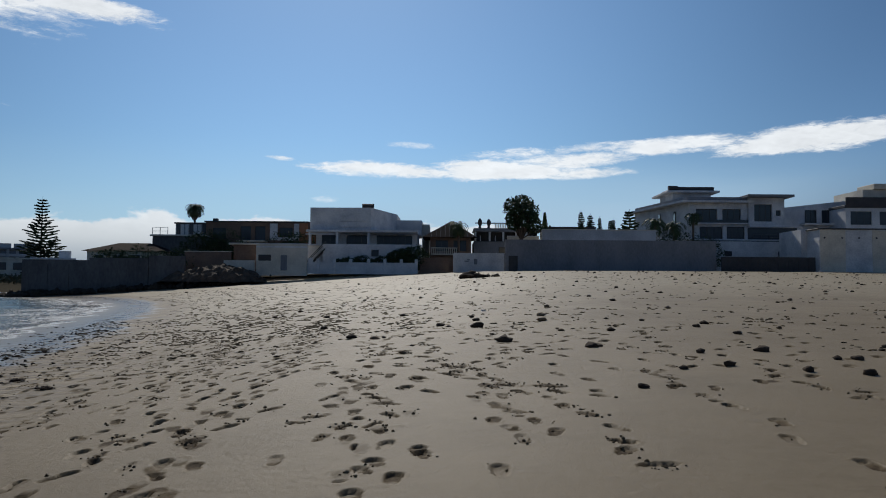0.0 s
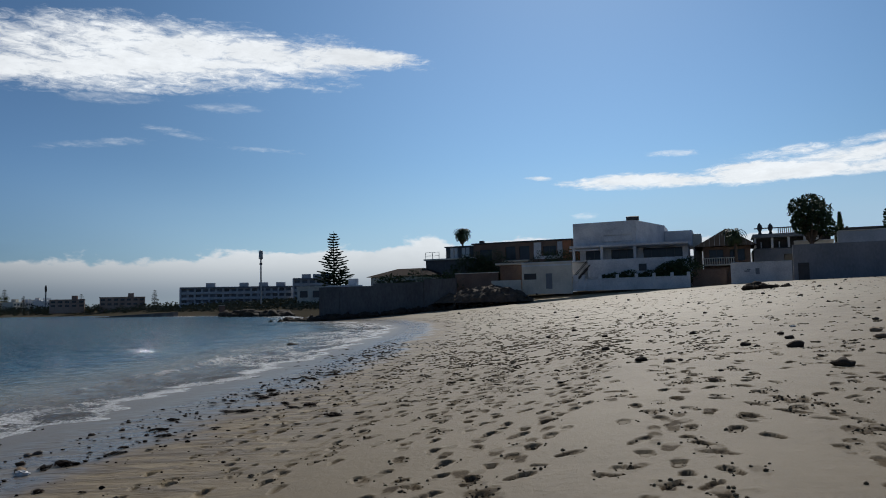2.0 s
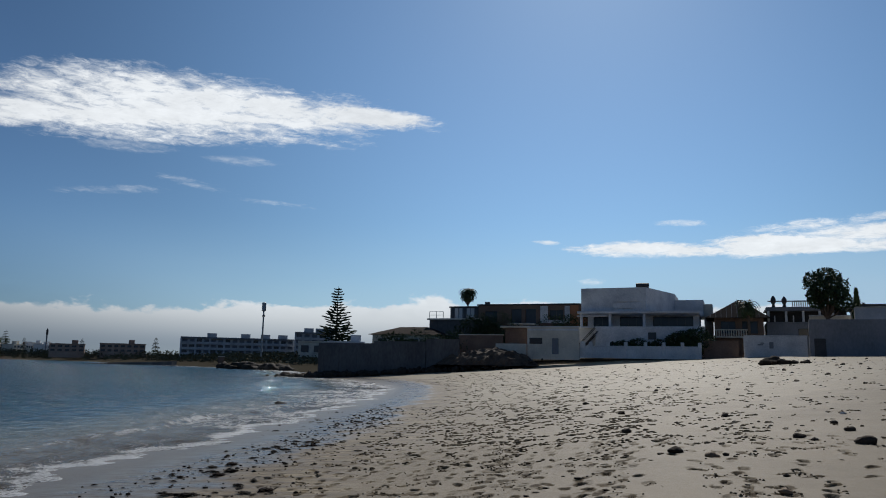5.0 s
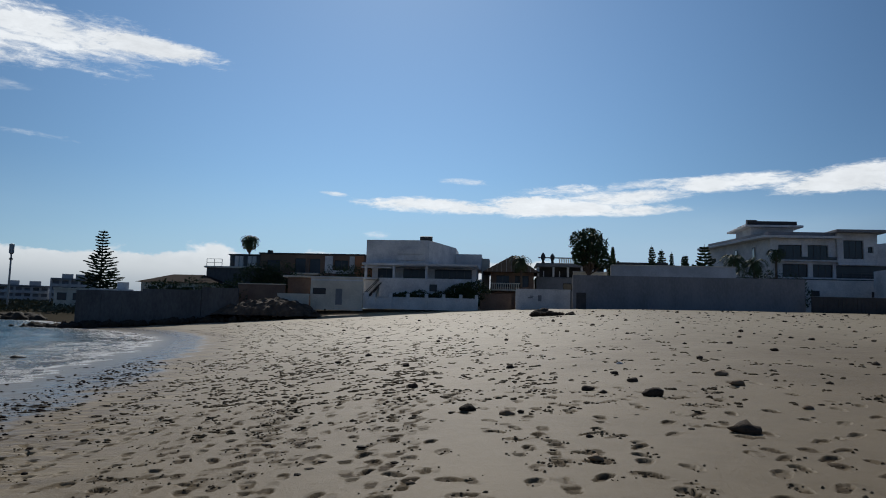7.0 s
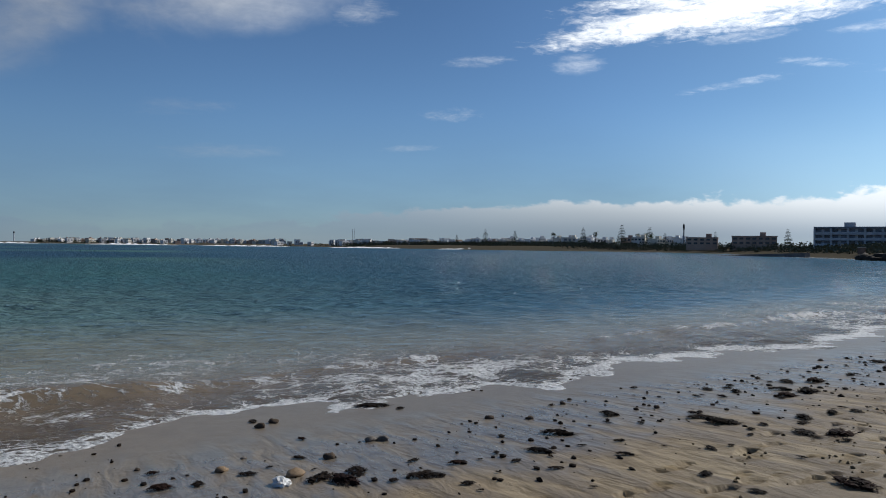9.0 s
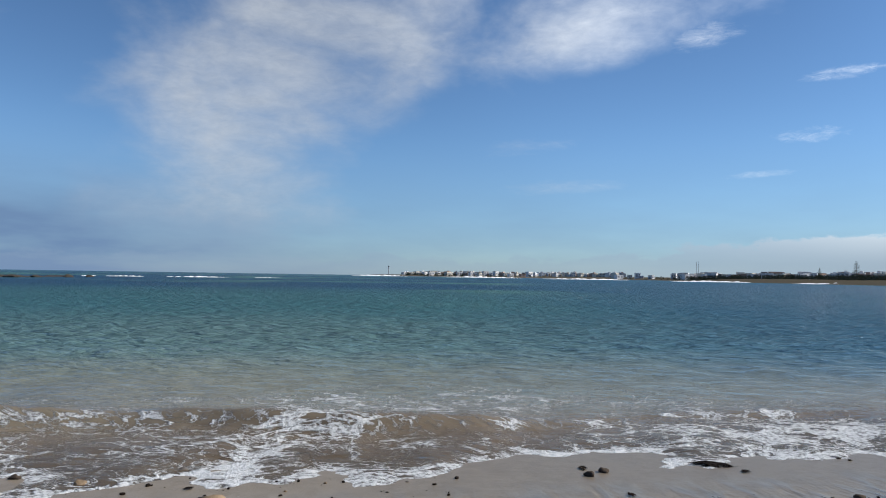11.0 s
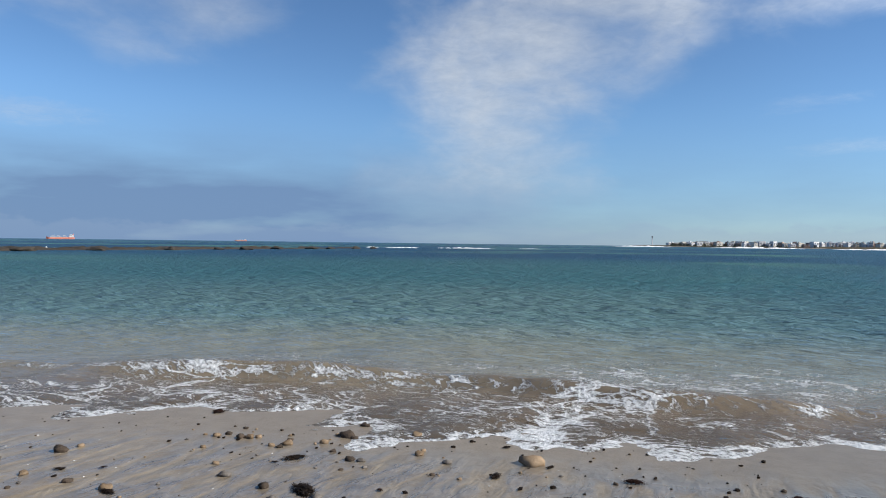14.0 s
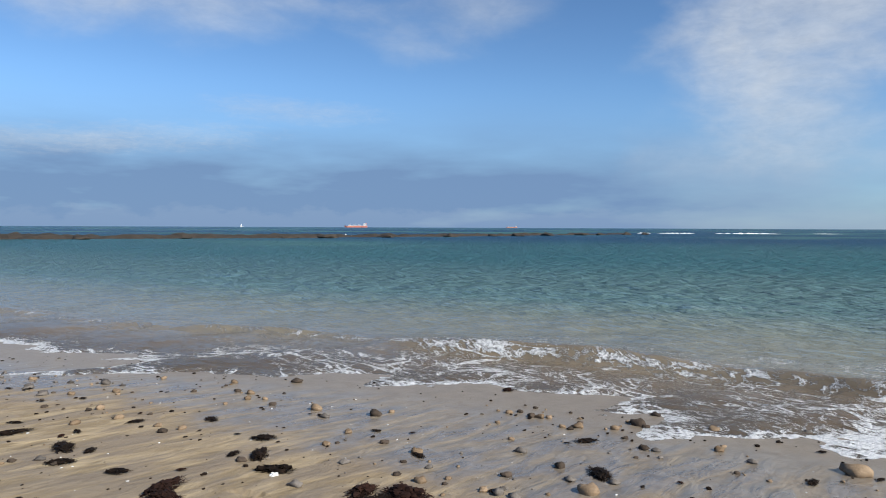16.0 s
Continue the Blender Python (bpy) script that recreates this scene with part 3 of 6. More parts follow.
RISE = ([-400, -120, -40, -14, -5, 0, 3, 6, 8, 10, 12, 20, 30, 45, 60, 150, 600, 3000],
        [-9, -5, -2.6, -1.1, -0.42, 0, 0.22, 0.42, 0.62, 0.88, 1.02, 1.75, 2.7, 3.7, 3.95, 4.6, 8, 14])


def waves(x, y, spec):
    """A smooth random relief from a few crossed sines."""
    rng = np.random.RandomState(spec[0])
    out = np.zeros(np.shape(x))
    for _ in range(spec[3]):
        a, k, p = rng.uniform(0, math.tau), rng.uniform(0.6, 1.5) / spec[1], rng.uniform(0, math.tau)
        out = out + np.sin(math.tau * k * (x * math.cos(a) + y * math.sin(a)) + p)
    return out * spec[2] / math.sqrt(spec[3])


def ground_height(x, y, s=None):
    x, y = np.asarray(x, float), np.asarray(y, float)
    s = shore_distance(x, y) if s is None else s
    near_bay = np.clip((y + 1) / 10, 0, 1)
    near_bay = np.where(s > 0, 0.62 + 0.38 * near_bay * near_bay * (3 - 2 * near_bay), 1)
    near_bay = np.where(s > 14, np.clip(near_bay + (s - 14) / 20, 0, 1), near_bay)
    h = np.interp(s, *RISE) * near_bay
    even = 0.62 + 0.0372 * np.clip(y, 0, 130)
    k = np.clip(0.5 + (even - h) / 0.5, 0, 1)
    level = h * k + even * (1 - k) - 0.25 * k * (1 - k)
    h = np.where((x > -62) & (s > 0), level, h)
    bumps = np.clip((s - 3) / 5, 0, 1)
    return h + bumps * (waves(x, y, (4, 6.0, 0.020, 6)) + waves(x, y, (5, 1.6, 0.004, 7)))


def spaced(lo, hi, a, b, step, grow):
    """Grid lines: even between a and b, ever wider beyond, out to lo and hi."""
    mid = list(np.arange(a, b + step / 2, step))
    up, s = [mid[-1]], step
    while up[-1] < hi:
        s = min(s * (grow if s < 0.12 else 1.06), 260)
        up.append(up[-1] + s)
    down, s = [mid[0]], step
    while down[-1] > lo:
        s = min(s * (grow if s < 0.12 else 1.06), 260)
        down.append(down[-1] - s)
    return np.array(down[:0:-1] + mid + up[1:])


def sheet(name, xs, ys, z, mat, attributes, keep=None):
    nx, ny = len(xs), len(ys)
    gx, gy = np.meshgrid(xs, ys)
    verts = np.stack([gx, gy, z], -1).reshape(-1, 3)
    i = (np.arange(ny - 1)[:, None] * nx + np.arange(nx - 1)[None]).ravel()
    quads = np.stack([i, i + 1, i + 1 + nx, i + nx], 1)
    if keep is not None:
        quads = quads[keep.ravel()[quads].any(1)]
        used = np.unique(quads)
        remap = np.zeros(len(verts), int)
        remap[used] = np.arange(len(used))
        verts, quads = verts[used], remap[quads]
        attributes = {k: v.ravel()[used] for k, v in attributes.items()}
    me = bpy.data.meshes.new(name)
    me.vertices.add(len(verts))
    me.vertices.foreach_set("co", verts.astype(np.float32).ravel())
    me.loops.add(quads.size)
    me.loops.foreach_set("vertex_index", quads.astype(np.int32).ravel())
    me.polygons.add(len(quads))
    me.polygons.foreach_set("loop_start", np.arange(0, quads.size, 4, dtype=np.int32))
    me.update(calc_edges=True)
    for key, values in attributes.items():
        me.attributes.new(key, "FLOAT", "POINT").data.foreach_set("value", values.astype(np.float32).ravel())
    me.materials.append(mat)
    me.shade_smooth()
    return new(name, me)


gx_lines = spaced(-4700, 2500, -6.0, 3.4, 0.018, 1.018)
gy_lines = spaced(-4700, 4700, 3.6, 13.0, 0.018, 1.014)
GX, GY = np.meshgrid(gx_lines, gy_lines)
GS = shore_distance(GX, GY)
DAMP_SHADE = np.zeros(GX.shape)
GZ = ground_height(GX, GY, GS)


LEVEL = GZ.copy()


def stamp(cx, cy, angle, length, width, depth, rim, rough=0):
    """Press one shoe print into the sand: heel and ball, with a thin pushed-up lip. Inside, dark damp sand with the
    print's shade put into its colour.
    """
    r = length * 0.8
    i0, i1 = np.searchsorted(gx_lines, (cx - r, cx + r))
    j0, j1 = np.searchsorted(gy_lines, (cy - r, cy + r))
    if gy_lines[j1] - gy_lines[j1 - 1] > 0.07 or max(gx_lines[i1] - gx_lines[i1 - 1], gx_lines[i0] - gx_lines[i0 - 1]) > 0.07:
        FAR_PRINTS.append((cx, cy, rough))
        return
    at = np.s_[j0:j1, i0:i1]
    dx, dy = GX[at] - cx, GY[at] - cy
    u = (dx * math.cos(angle) + dy * math.sin(angle)) / (length / 2)
    waist = 1 + 0.14 * u - 0.20 * np.exp(-((u + 0.25) / 0.32) ** 2)
    v = (dy * math.cos(angle) - dx * math.sin(angle)) / (width / 2 * waist)
    q = (np.abs(u) ** 2.5 + np.abs(v) ** 2.5) ** 0.4 + (0.16 if rough else 0.05) * np.sin(9 * u + cx * 40) * np.sin(7 * v + cy * 30)
    sole = np.clip((1.04 - q) / 0.14, 0, 1)
    floor = 0.8 + 0.2 * np.cos(2.4 * u + cx * 3) + (0.25 if rough else 0.08) * np.sin(11 * u + cy * 50) * np.sin(4 * v + cy * 9)
    pressed = LEVEL[at] - depth * sole * floor
    ridge = rim * np.exp(-((q - 1.14) / 0.12) ** 2) * (0.5 + 0.5 * np.sin(3 * np.arctan2(v, u) + cx * 20))
    GZ[at] = np.where(sole > 0, np.minimum(GZ[at], pressed), np.maximum(GZ[at], LEVEL[at] + ridge))
    # how dark the print's floor is coloured, damp and shade together
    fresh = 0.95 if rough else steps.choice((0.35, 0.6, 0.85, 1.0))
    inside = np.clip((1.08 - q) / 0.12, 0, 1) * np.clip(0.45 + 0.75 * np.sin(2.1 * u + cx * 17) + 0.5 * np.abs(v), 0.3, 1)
    DAMP_SHADE[at] = np.maximum(DAMP_SHADE[at], inside * fresh)
    PRINTS.append((cx, cy, rough))


PRINTS, FAR_PRINTS = [], []


def trail(x, y, angle, count, rng, depth=0.035):
    """One person's steps."""
    side = 1
    for _ in range(count):
        ox, oy = -math.sin(angle) * 0.09 * side, math.cos(angle) * 0.09 * side
        stamp(x + ox + rng.uniform(-.03, .03), y + oy + rng.uniform(-.05, .05), angle + rng.uniform(-.25, .25), rng.uniform(.24, .31), rng.uniform(.10, .14), depth * rng.uniform(.5, 1.2), rng.uniform(.003, .009))
        stride = rng.uniform(.55, .78)
        angle += rng.uniform(-.06, .06)
        x, y, side = x + math.cos(angle) * stride, y + math.sin(angle) * stride, -side


steps = random.Random(11)
# bearings of a few single tracks over the smooth upper sand
TRAILS = [(1.5, 5.4, 1.95, 14), (.9, 5.3, 1.75, 9), (2.6, 6.0, 1.7, 5), (3.2, 7.5, 1.2, 5), (-.3, 5.2, 1.8, 8), (1.9, 6.9, 2.3, 7), (.4, 8.6, 2.0, 9), (2.9, 9.6, 1.4, 8)]
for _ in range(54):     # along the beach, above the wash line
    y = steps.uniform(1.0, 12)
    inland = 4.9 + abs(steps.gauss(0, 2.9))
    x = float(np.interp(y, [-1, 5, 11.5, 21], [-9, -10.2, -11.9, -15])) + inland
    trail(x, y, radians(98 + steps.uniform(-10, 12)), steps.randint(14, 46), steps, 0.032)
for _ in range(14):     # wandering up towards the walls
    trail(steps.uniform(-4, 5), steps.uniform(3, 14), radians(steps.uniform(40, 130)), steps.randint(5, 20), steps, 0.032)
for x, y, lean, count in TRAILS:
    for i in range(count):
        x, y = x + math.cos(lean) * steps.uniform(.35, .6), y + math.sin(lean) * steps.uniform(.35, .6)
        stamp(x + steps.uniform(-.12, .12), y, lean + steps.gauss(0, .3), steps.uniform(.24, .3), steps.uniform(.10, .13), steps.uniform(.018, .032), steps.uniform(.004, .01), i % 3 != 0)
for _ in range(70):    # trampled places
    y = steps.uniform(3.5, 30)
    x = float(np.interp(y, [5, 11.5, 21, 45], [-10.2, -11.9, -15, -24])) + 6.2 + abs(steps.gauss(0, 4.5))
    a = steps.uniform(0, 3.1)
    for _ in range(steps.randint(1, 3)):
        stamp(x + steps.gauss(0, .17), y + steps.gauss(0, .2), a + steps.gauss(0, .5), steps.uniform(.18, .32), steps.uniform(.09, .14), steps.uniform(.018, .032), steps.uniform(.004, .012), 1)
ground = tagged(sheet("ground", gx_lines, gy_lines, GZ, SAND, {"shore": GS, "dug": DAMP_SHADE}), "pale tan sand beach full of footprints, wet near the water", "beach", kind="structure")

wx_lines = spaced(-4800, 2600, -25, -5.5, 0.085, 1.05)
wy_lines = spaced(-4800, 4800, -9.0, 46.0, 0.11, 1.04)
WX, WY = np.meshgrid(wx_lines, wy_lines)
WS = shore_distance(WX, WY)
along = WY + 0.25 * WX
lobes = 0.045 * np.sin(along * 0.9 + 0.6) + 0.035 * np.sin(along * 2.1 + 2.0) + 0.02 * np.sin(along * 4.7)
lobes = 0.7 * lobes + waves(WX, WY, (31, 1.1, 0.012, 7)) + waves(WX, WY, (32, 0.42, 0.006, 7))
fade = np.clip((WS + 5) / 4, 0, 1) * (np.hypot(WX + 10, WY - 6) < 140)
ride = -2.4 + 0.5 * np.sin(along * 0.23 + 1.0) + 0.25 * np.sin(along * 0.9)
crest = np.clip(0.62 + 0.45 * np.sin(along * 0.31 + 2.2) + 0.25 * np.sin(along * 1.1), 0.2, 1.2) * (np.hypot(WX + 10, WY - 6) < 200)
profile = np.where(WS > ride, np.exp(-((WS - ride) / 0.22) ** 2), np.exp(-((WS - ride) / 0.75) ** 2))
WZ = 0.02 + lobes * fade + 0.20 * crest * profile * (1 - 0.6 * np.clip((WY - 8) / 6, 0, 1))
deep = np.clip((-WS - 1.0) / 8, 0, 1) * (np.hypot(WX + 10, WY - 6) < 160)
WZ += deep * (waves(WX, WY, (21, 2.4, 0.030, 9)) + waves(WX, WY * 0.6, (22, 0.7, 0.014, 9)))
edge_gap = WZ - ground_height(WX, WY, WS)
calm = np.clip((WY - 1.0) / 5.5, 0, 1)
north = np.clip((WY - 8) / 6, 0, 1) * (WY < 150)
beyond = np.clip((WY - 20) / 10, 0, 1) * (WY < 150)
ragged_edge = np.clip(0.85 + waves(WX, WY, (41, 0.9, 0.45, 8)) + waves(WX, WY, (42, 3.4, 0.35, 7)), 0.15, 1.5)
foam = np.exp(-(edge_gap / 0.040) ** 2) * (0.40 + 0.34 * calm)
foam = np.maximum(foam, (0.42 + 0.40 * calm) * (1 - 0.5 * north) * ragged_edge * np.clip(crest + 0.25, 0, 1.1) * np.exp(-((WS - ride - 0.14) / (0.11 + 0.06 * calm)) ** 2))
foam = np.maximum(foam, (0.18 + 0.24 * calm) * (1 - 0.7 * north + 0.9 * beyond) * np.clip((WS + 6.8) / 4, 0, 1) * np.clip(crest, 0.45, 1))
foam = np.maximum(foam, (0.30 + 0.38 * calm) * (1 - 0.5 * north + 0.7 * beyond) * np.exp(-((WS + 0.7) / 1.1) ** 2) * np.clip(0.55 + 0.45 * np.sin(along * 0.5 + 4), 0.35, 1))
foam = np.maximum(foam, 1.05 * np.exp(-((edge_gap - 0.006) / 0.012) ** 2) * np.clip(0.75 + 0.35 * np.sin(along * 1.7) + 0.3 * np.sin(along * 0.37), 0.25, 1.1))
foam = np.maximum(foam, north * (1.12 + 0.16 * np.sin(along * 0.8) + 0.12 * np.sin(along * 2.3)) * np.exp(-((edge_gap - 0.018) / 0.024) ** 2))
foam *= (WS < 3)
tagged(sheet("water", wx_lines, wy_lines, WZ, WATER, {"shore": WS, "foam": foam}, WS < 2.5), "blue-green sea with foam washing up the sand", "sea", kind="structure")


# ---------------------------------------------------------------- houses and garden walls above the beach
def volume(parent, x0, x1, y0, y1, z0, z1, mat, openings=(), roof_mat=None, eave=0.0, slab=0.25, leaves=2, frame_mat=None, blind=(), depth=0.18):
    """A storey block: a front wall with real openings and windows set in them, side and back walls, and a roof slab."""
    front = wall_with_openings(bmesh.new(), x0, x1, z0, z1, y0, 0.25, [o[:4] for o in openings])
    part("wall", front, mat, parent)
    part("wall", boxes([(x0, x0 + 0.25, y0 + 0.25, y1, z0, z1)]), mat, parent)
    part("wall", boxes([(x1 - 0.25, x1, y0 + 0.25, y1, z0, z1)]), mat, parent)
    part("wall", boxes([(x0 + 0.25, x1 - 0.25, y1 - 0.25, y1, z0, z1)]), mat, parent)
    part("roof", boxes([(x0 - eave, x1 + eave, y0 - eave, y1 + eave, z1 + 0.003, z1 + slab)], 0.03), roof_mat or mat, parent)
    for i, o in enumerate(openings):
        if i in blind:
            continue
        wide = max(1, round((o[1] - o[0]) / 1.1)) if leaves == 2 else leaves
        w = window(parent, o[0], o[1], o[2], o[3], y0 + depth, frame_mat or DARK, wide)
        part("sill", boxes([(o[0] - 0.08, o[1] + 0.08, y0 - 0.06, y0 + 0.1, o[2] - 0.09, o[2] - 0.004)]), mat, w)


def garden_wall(label, x0, x1, y, z0, z1, mat, thick=0.3, coping=None, category="wall", piers=0, turn=0.0):
    w = thing("garden_wall", label, category, ((x0 + x1) / 2, y, 0), turn)
    h = (x1 - x0) / 2
    part("wall", boxes([(-h, h, 0, thick, z0, z1)]), mat, w)
    if coping:
        part("coping", boxes([(-h - 0.05, h + 0.05, -0.06, thick + 0.06, z1 + 0.003, z1 + 0.12)], 0.02), coping, w)
    for i in range(piers):
        x = -h + (i + 0.5) * 2 * h / piers
        part("pier", boxes([(x - 0.25, x + 0.25, -0.08, -0.004, z0, z1 - 0.05)]), mat, w)
    return w


# the white house with the long upper storey
h = thing("white_house", "white two-storey modern house with a long blank upper floor", "house", (0, 0, 0))
upper = prism(bmesh.new(), [(-19.9, 103.0), (-11.3, 102.6), (-8.3, 112.5), (-8.3, 120), (-19.9, 120)], 9.55, 12.75)
part("upper_storey", upper, WHITE, h)
part("wall_panel", boxes([(-15.6, -11.9, 102.55, 102.62, 10.0, 10.75)], 0.02), WHITE, h)
part("wall_panel", boxes([(-15.6, -11.9, 102.53, 102.61, 10.85, 11.6)], 0.02), WHITE, h)
part("overhang", boxes([(-20.2, -4.7, 101.6, 113, 9.22, 9.53)], 0.03), WHITE, h)
part("floor_slab", boxes([(-20.3, -4.6, 101.2, 114, 7.25, 7.5)], 0.03), WHITE, h)
part("parapet", boxes([(-20.2, -16.2, 101.3, 101.45, 8.8, 8.95)], 0.02), WHITE, h)
for x in (-19.7, -15.9, -11.5):
    part("column", boxes([(x - 0.17, x + 0.17, 101.9, 102.24, 7.503, 9.215)], 0.02), WHITE, h)
volume(h, -19.6, -4.9, 106.2, 114, 7.503, 9.215, WHITE, [(-18.8, -16.4, 7.6, 9.1), (-15.2, -11.9, 7.6, 9.1), (-10.8, -5.6, 7.6, 9.1)], slab=0.004)
volume(h, -8.28, -4.45, 112.5, 120, 9.54, 11.75, WHITE, [], slab=0.12)
part("balcony_rail", boxes([(-8.3, -4.5, 111.4, 111.5, 9.55, 10.25)], 0.02), WHITE, h)
volume(h, -4.42, -3.3, 113, 118, 4.0, 11.2, CREAM, [], slab=0.1)
part("terrace_wall", boxes([(-17.6, -4.0, 100.6, 101.15, 3.6, 7.45)]), WHITE, h)
part("stair_wall", boxes([(-20.3, -17.62, 101.9, 102.3, 3.6, 7.24)]), WHITE, h)
for x0, x1, z0, z1 in ((-10.9, -9.9, 5.8, 6.7), (-7.4, -6.6, 5.9, 6.6)):
    window(h, x0, x1, z0, z1, 100.53, DARK, 1)
tank = part("solar_water_tank", tube(bmesh.new(), [(-12.9, 106, 13.35), (-11.2, 106, 13.35)], [0.33, 0.33], 12), DARK, h, "dark solar water tank")
panel = bmesh.new()
box(panel, -13.1, -11.0, 104.2, 105.8, 12.9, 12.98)
bmesh.ops.rotate(panel, verts=panel.verts, cent=(-12, 105.8, 12.9), matrix=Matrix.Rotation(radians(14), 3, "X"))
part("solar_panel", panel, DARK, tank)
part("tank_stand", boxes([(-12.7, -12.6, 105.9, 106.1, 12.6, 13.2), (-11.5, -11.4, 105.9, 106.1, 12.6, 13.2), (-12.6, -11.5, 105.95, 106.05, 12.8, 12.9)]), METAL, tank)
stair = thing("outside_stair", "dark metal stair rising along the white house", "stair", (-18.9, 100.6, 4.0))
part("stringer", boxes([(-0.9, 1.3, 0.0, 0.08, 0, 0.08)]), DARK, stair)
for i in range(14):
    part("step", boxes([(-1.1 + i * 0.19, -0.8 + i * 0.19, -0.1, 0.9, 0.15 + i * 0.2, 0.20 + i * 0.2)]), DARK, stair)
for y in (-0.1, 0.9):
    part("handrail", tube(bmesh.new(), [(-1.0, y, 1.0), (1.6, y, 3.8)], [0.05, 0.05], 5), DARK, stair)
    part("handrail", tube(bmesh.new(), [(-1.0, y, 0.1), (1.6, y, 2.8)], [0.09, 0.09], 5), DARK, stair)

w = garden_wall("low white garden wall with posts before the hedge", -20.0, -4.4, 98.0, 3.3, 4.75, WHITE, 0.25, WHITE)
for x in (-7.6, -5.6, -3.4, -1.2, 1.2, 3.4, 5.6, 7.6):
    part("post", boxes([(x - 0.2, x + 0.2, -0.1, 0.35, 3.3, 5.35)], 0.03), WHITE, w)
part("board", boxes([(-6.95, -6.25, -0.12, -0.02, 4.5, 5.4)], 0.02), WHITE, w, "white notice board")

# cream front wall with a door
w = garden_wall("cream rendered garden wall with a grey door", -26.0, -19.2, 97.5, 3.0, 7.2, CREAM, 0.3, WHITE)
part("door", boxes([(-0.1, 0.75, -0.06, 0.02, 3.7, 5.75)], 0.02), GREY, w, "grey metal door")
part("lattice_opening", boxes([(-4.0 + 0.9, -1.4, -0.05, 0.02, 5.0, 5.8)], 0.02), DARK, w, "dark opening in the wall")
part("upper_band", boxes([(-3.38, 3.38, -0.05, -0.004, 6.75, 6.95)]), WHITE, w)
garden_wall("low cream wall beside the rubble", -30.2, -26.05, 97.0, 2.2, 5.0, CREAM, 0.3)

# the dark house with terraces
h = thing("terrace_house", "dark flat-roofed house with roof terraces and an orange end", "house")
part("wall", boxes([(-44.7, -36.5, 109.0, 120, 3.2, 8.9)]), CONCRETE, h)
part("roof", boxes([(-45.0, -36.5, 108.7, 120, 8.903, 9.15)], 0.03), CREAM, h)
part("wall", boxes([(-42.2, -37.4, 111.5, 120, 9.153, 11.0)]), DARK, h)
part("roof", boxes([(-42.4, -37.2, 111.3, 120.2, 11.003, 11.2)], 0.03), DARK, h)
for i in range(7):
    x = -42.1 + i * 0.66
    w = part("window", boxes([(x, x + 0.07, 111.38, 111.45, 9.2, 10.95)]), METAL, h)
    part("pane", boxes([(x + 0.09, x + 0.6, 111.40, 111.43, 9.25, 10.9)]), PLASTIC if i % 3 else GLASS, w)
railing(h, -44.8, -42.5, 109.2, 9.153, 10.25, METAL, 1.1, 2)
volume(h, -37.0, -21.6, 110.0, 121, 6.5, 11.15, BROWN, [(-36.0, -34.0, 8.6, 10.3), (-31.8, -30.2, 8.4, 10.6), (-29.6, -28.0, 8.4, 10.6), (-25.9, -23.9, 9.0, 10.4)], DARK, 0.25, 0.2)
part("wall", boxes([(-36.9, -21.9, 108.0, 109.9, 3.2, 6.5)]), BROWN, h)
part("facade_panel", boxes([(-27.3, -26.15, 109.9, 109.97, 8.5, 11.0), (-26.15, -23.7, 109.9, 109.97, 8.45, 8.95), (-23.65, -22.9, 109.9, 109.97, 8.5, 11.0)]), WHITE, h, "white rendered facade")
part("facade_panel", boxes([(-22.85, -21.6, 109.88, 109.96, 7.2, 11.1)]), BRICK, h, "orange brick facade")
part("end_wall", boxes([(-22.8, -19.95, 112.0, 121, 6.0, 10.9)]), BRICK, h, "orange brick end wall")
part("chimney", boxes([(-37.0, -36.3, 113, 113.7, 11.2, 12.0)], 0.05), DARK, h)
part("awning", boxes([(-31.5, -27.5, 107.0, 109.7, 8.05, 8.3)], 0.05), CREAM, h, "pale awning over the terrace")
shed = thing("garden_shed", "small brown shed with a pale overhanging roof", "shed")
part("wall", boxes([(-29.6, -26.6, 99.5, 102.5, 3.0, 7.2)]), BROWN, shed)
part("roof", boxes([(-30.2, -26.2, 99.0, 103, 7.203, 7.45)], 0.04), CREAM, shed)
garden_wall("long brown rendered garden wall with a pale coping", -36.0, -29.7, 98.6, 2.0, 6.15, BROWN, 0.3, CREAM)

# sea wall down to the water
sea = thing("sea_wall", "tall stained grey concrete sea wall running into the water", "wall", (-54.8, 93.0, 0), 2.0)
part("wall", boxes([(0, 8.5, 0, 0.5, -1.0, 4.75)]), CONCRETE, sea)
part("wall", boxes([(8.52, 16.0, -0.05, 0.45, -0.5, 5.05)]), CONCRETE, sea)
part("wall", boxes([(16.02, 20.6, 0.05, 0.55, 0.0, 5.4)]), CONCRETE, sea)
part("wall", boxes([(0.0, 0.5, 0.5, 26, -1.0, 4.6)]), CONCRETE, sea)
for x in (2.9, 5.6, 11.0, 13.5):
    part("stain_strip", boxes([(x, x + 0.35, -0.06, -0.005 if x < 8 else -0.054, 1.0, 4.3)]), CONCRETE, sea)
h = thing("low_house", "low house with a sagging hipped roof behind the sea wall", "house")
bm = bmesh.new()
prism(bm, [(-52.0, 104), (-41.5, 104), (-41.5, 113), (-52.0, 113)], 2.8, 6.4)
part("wall", bm, CREAM, h)
bm = bmesh.new()
low = [bm.verts.new(p) for p in ((-52.6, 103.4, 6.40), (-40.9, 103.4, 6.40), (-40.9, 113.6, 6.40), (-52.6, 113.6, 6.40))]
top = [bm.verts.new(p) for p in ((-49.2, 108, 7.75), (-44.6, 108, 7.75))]
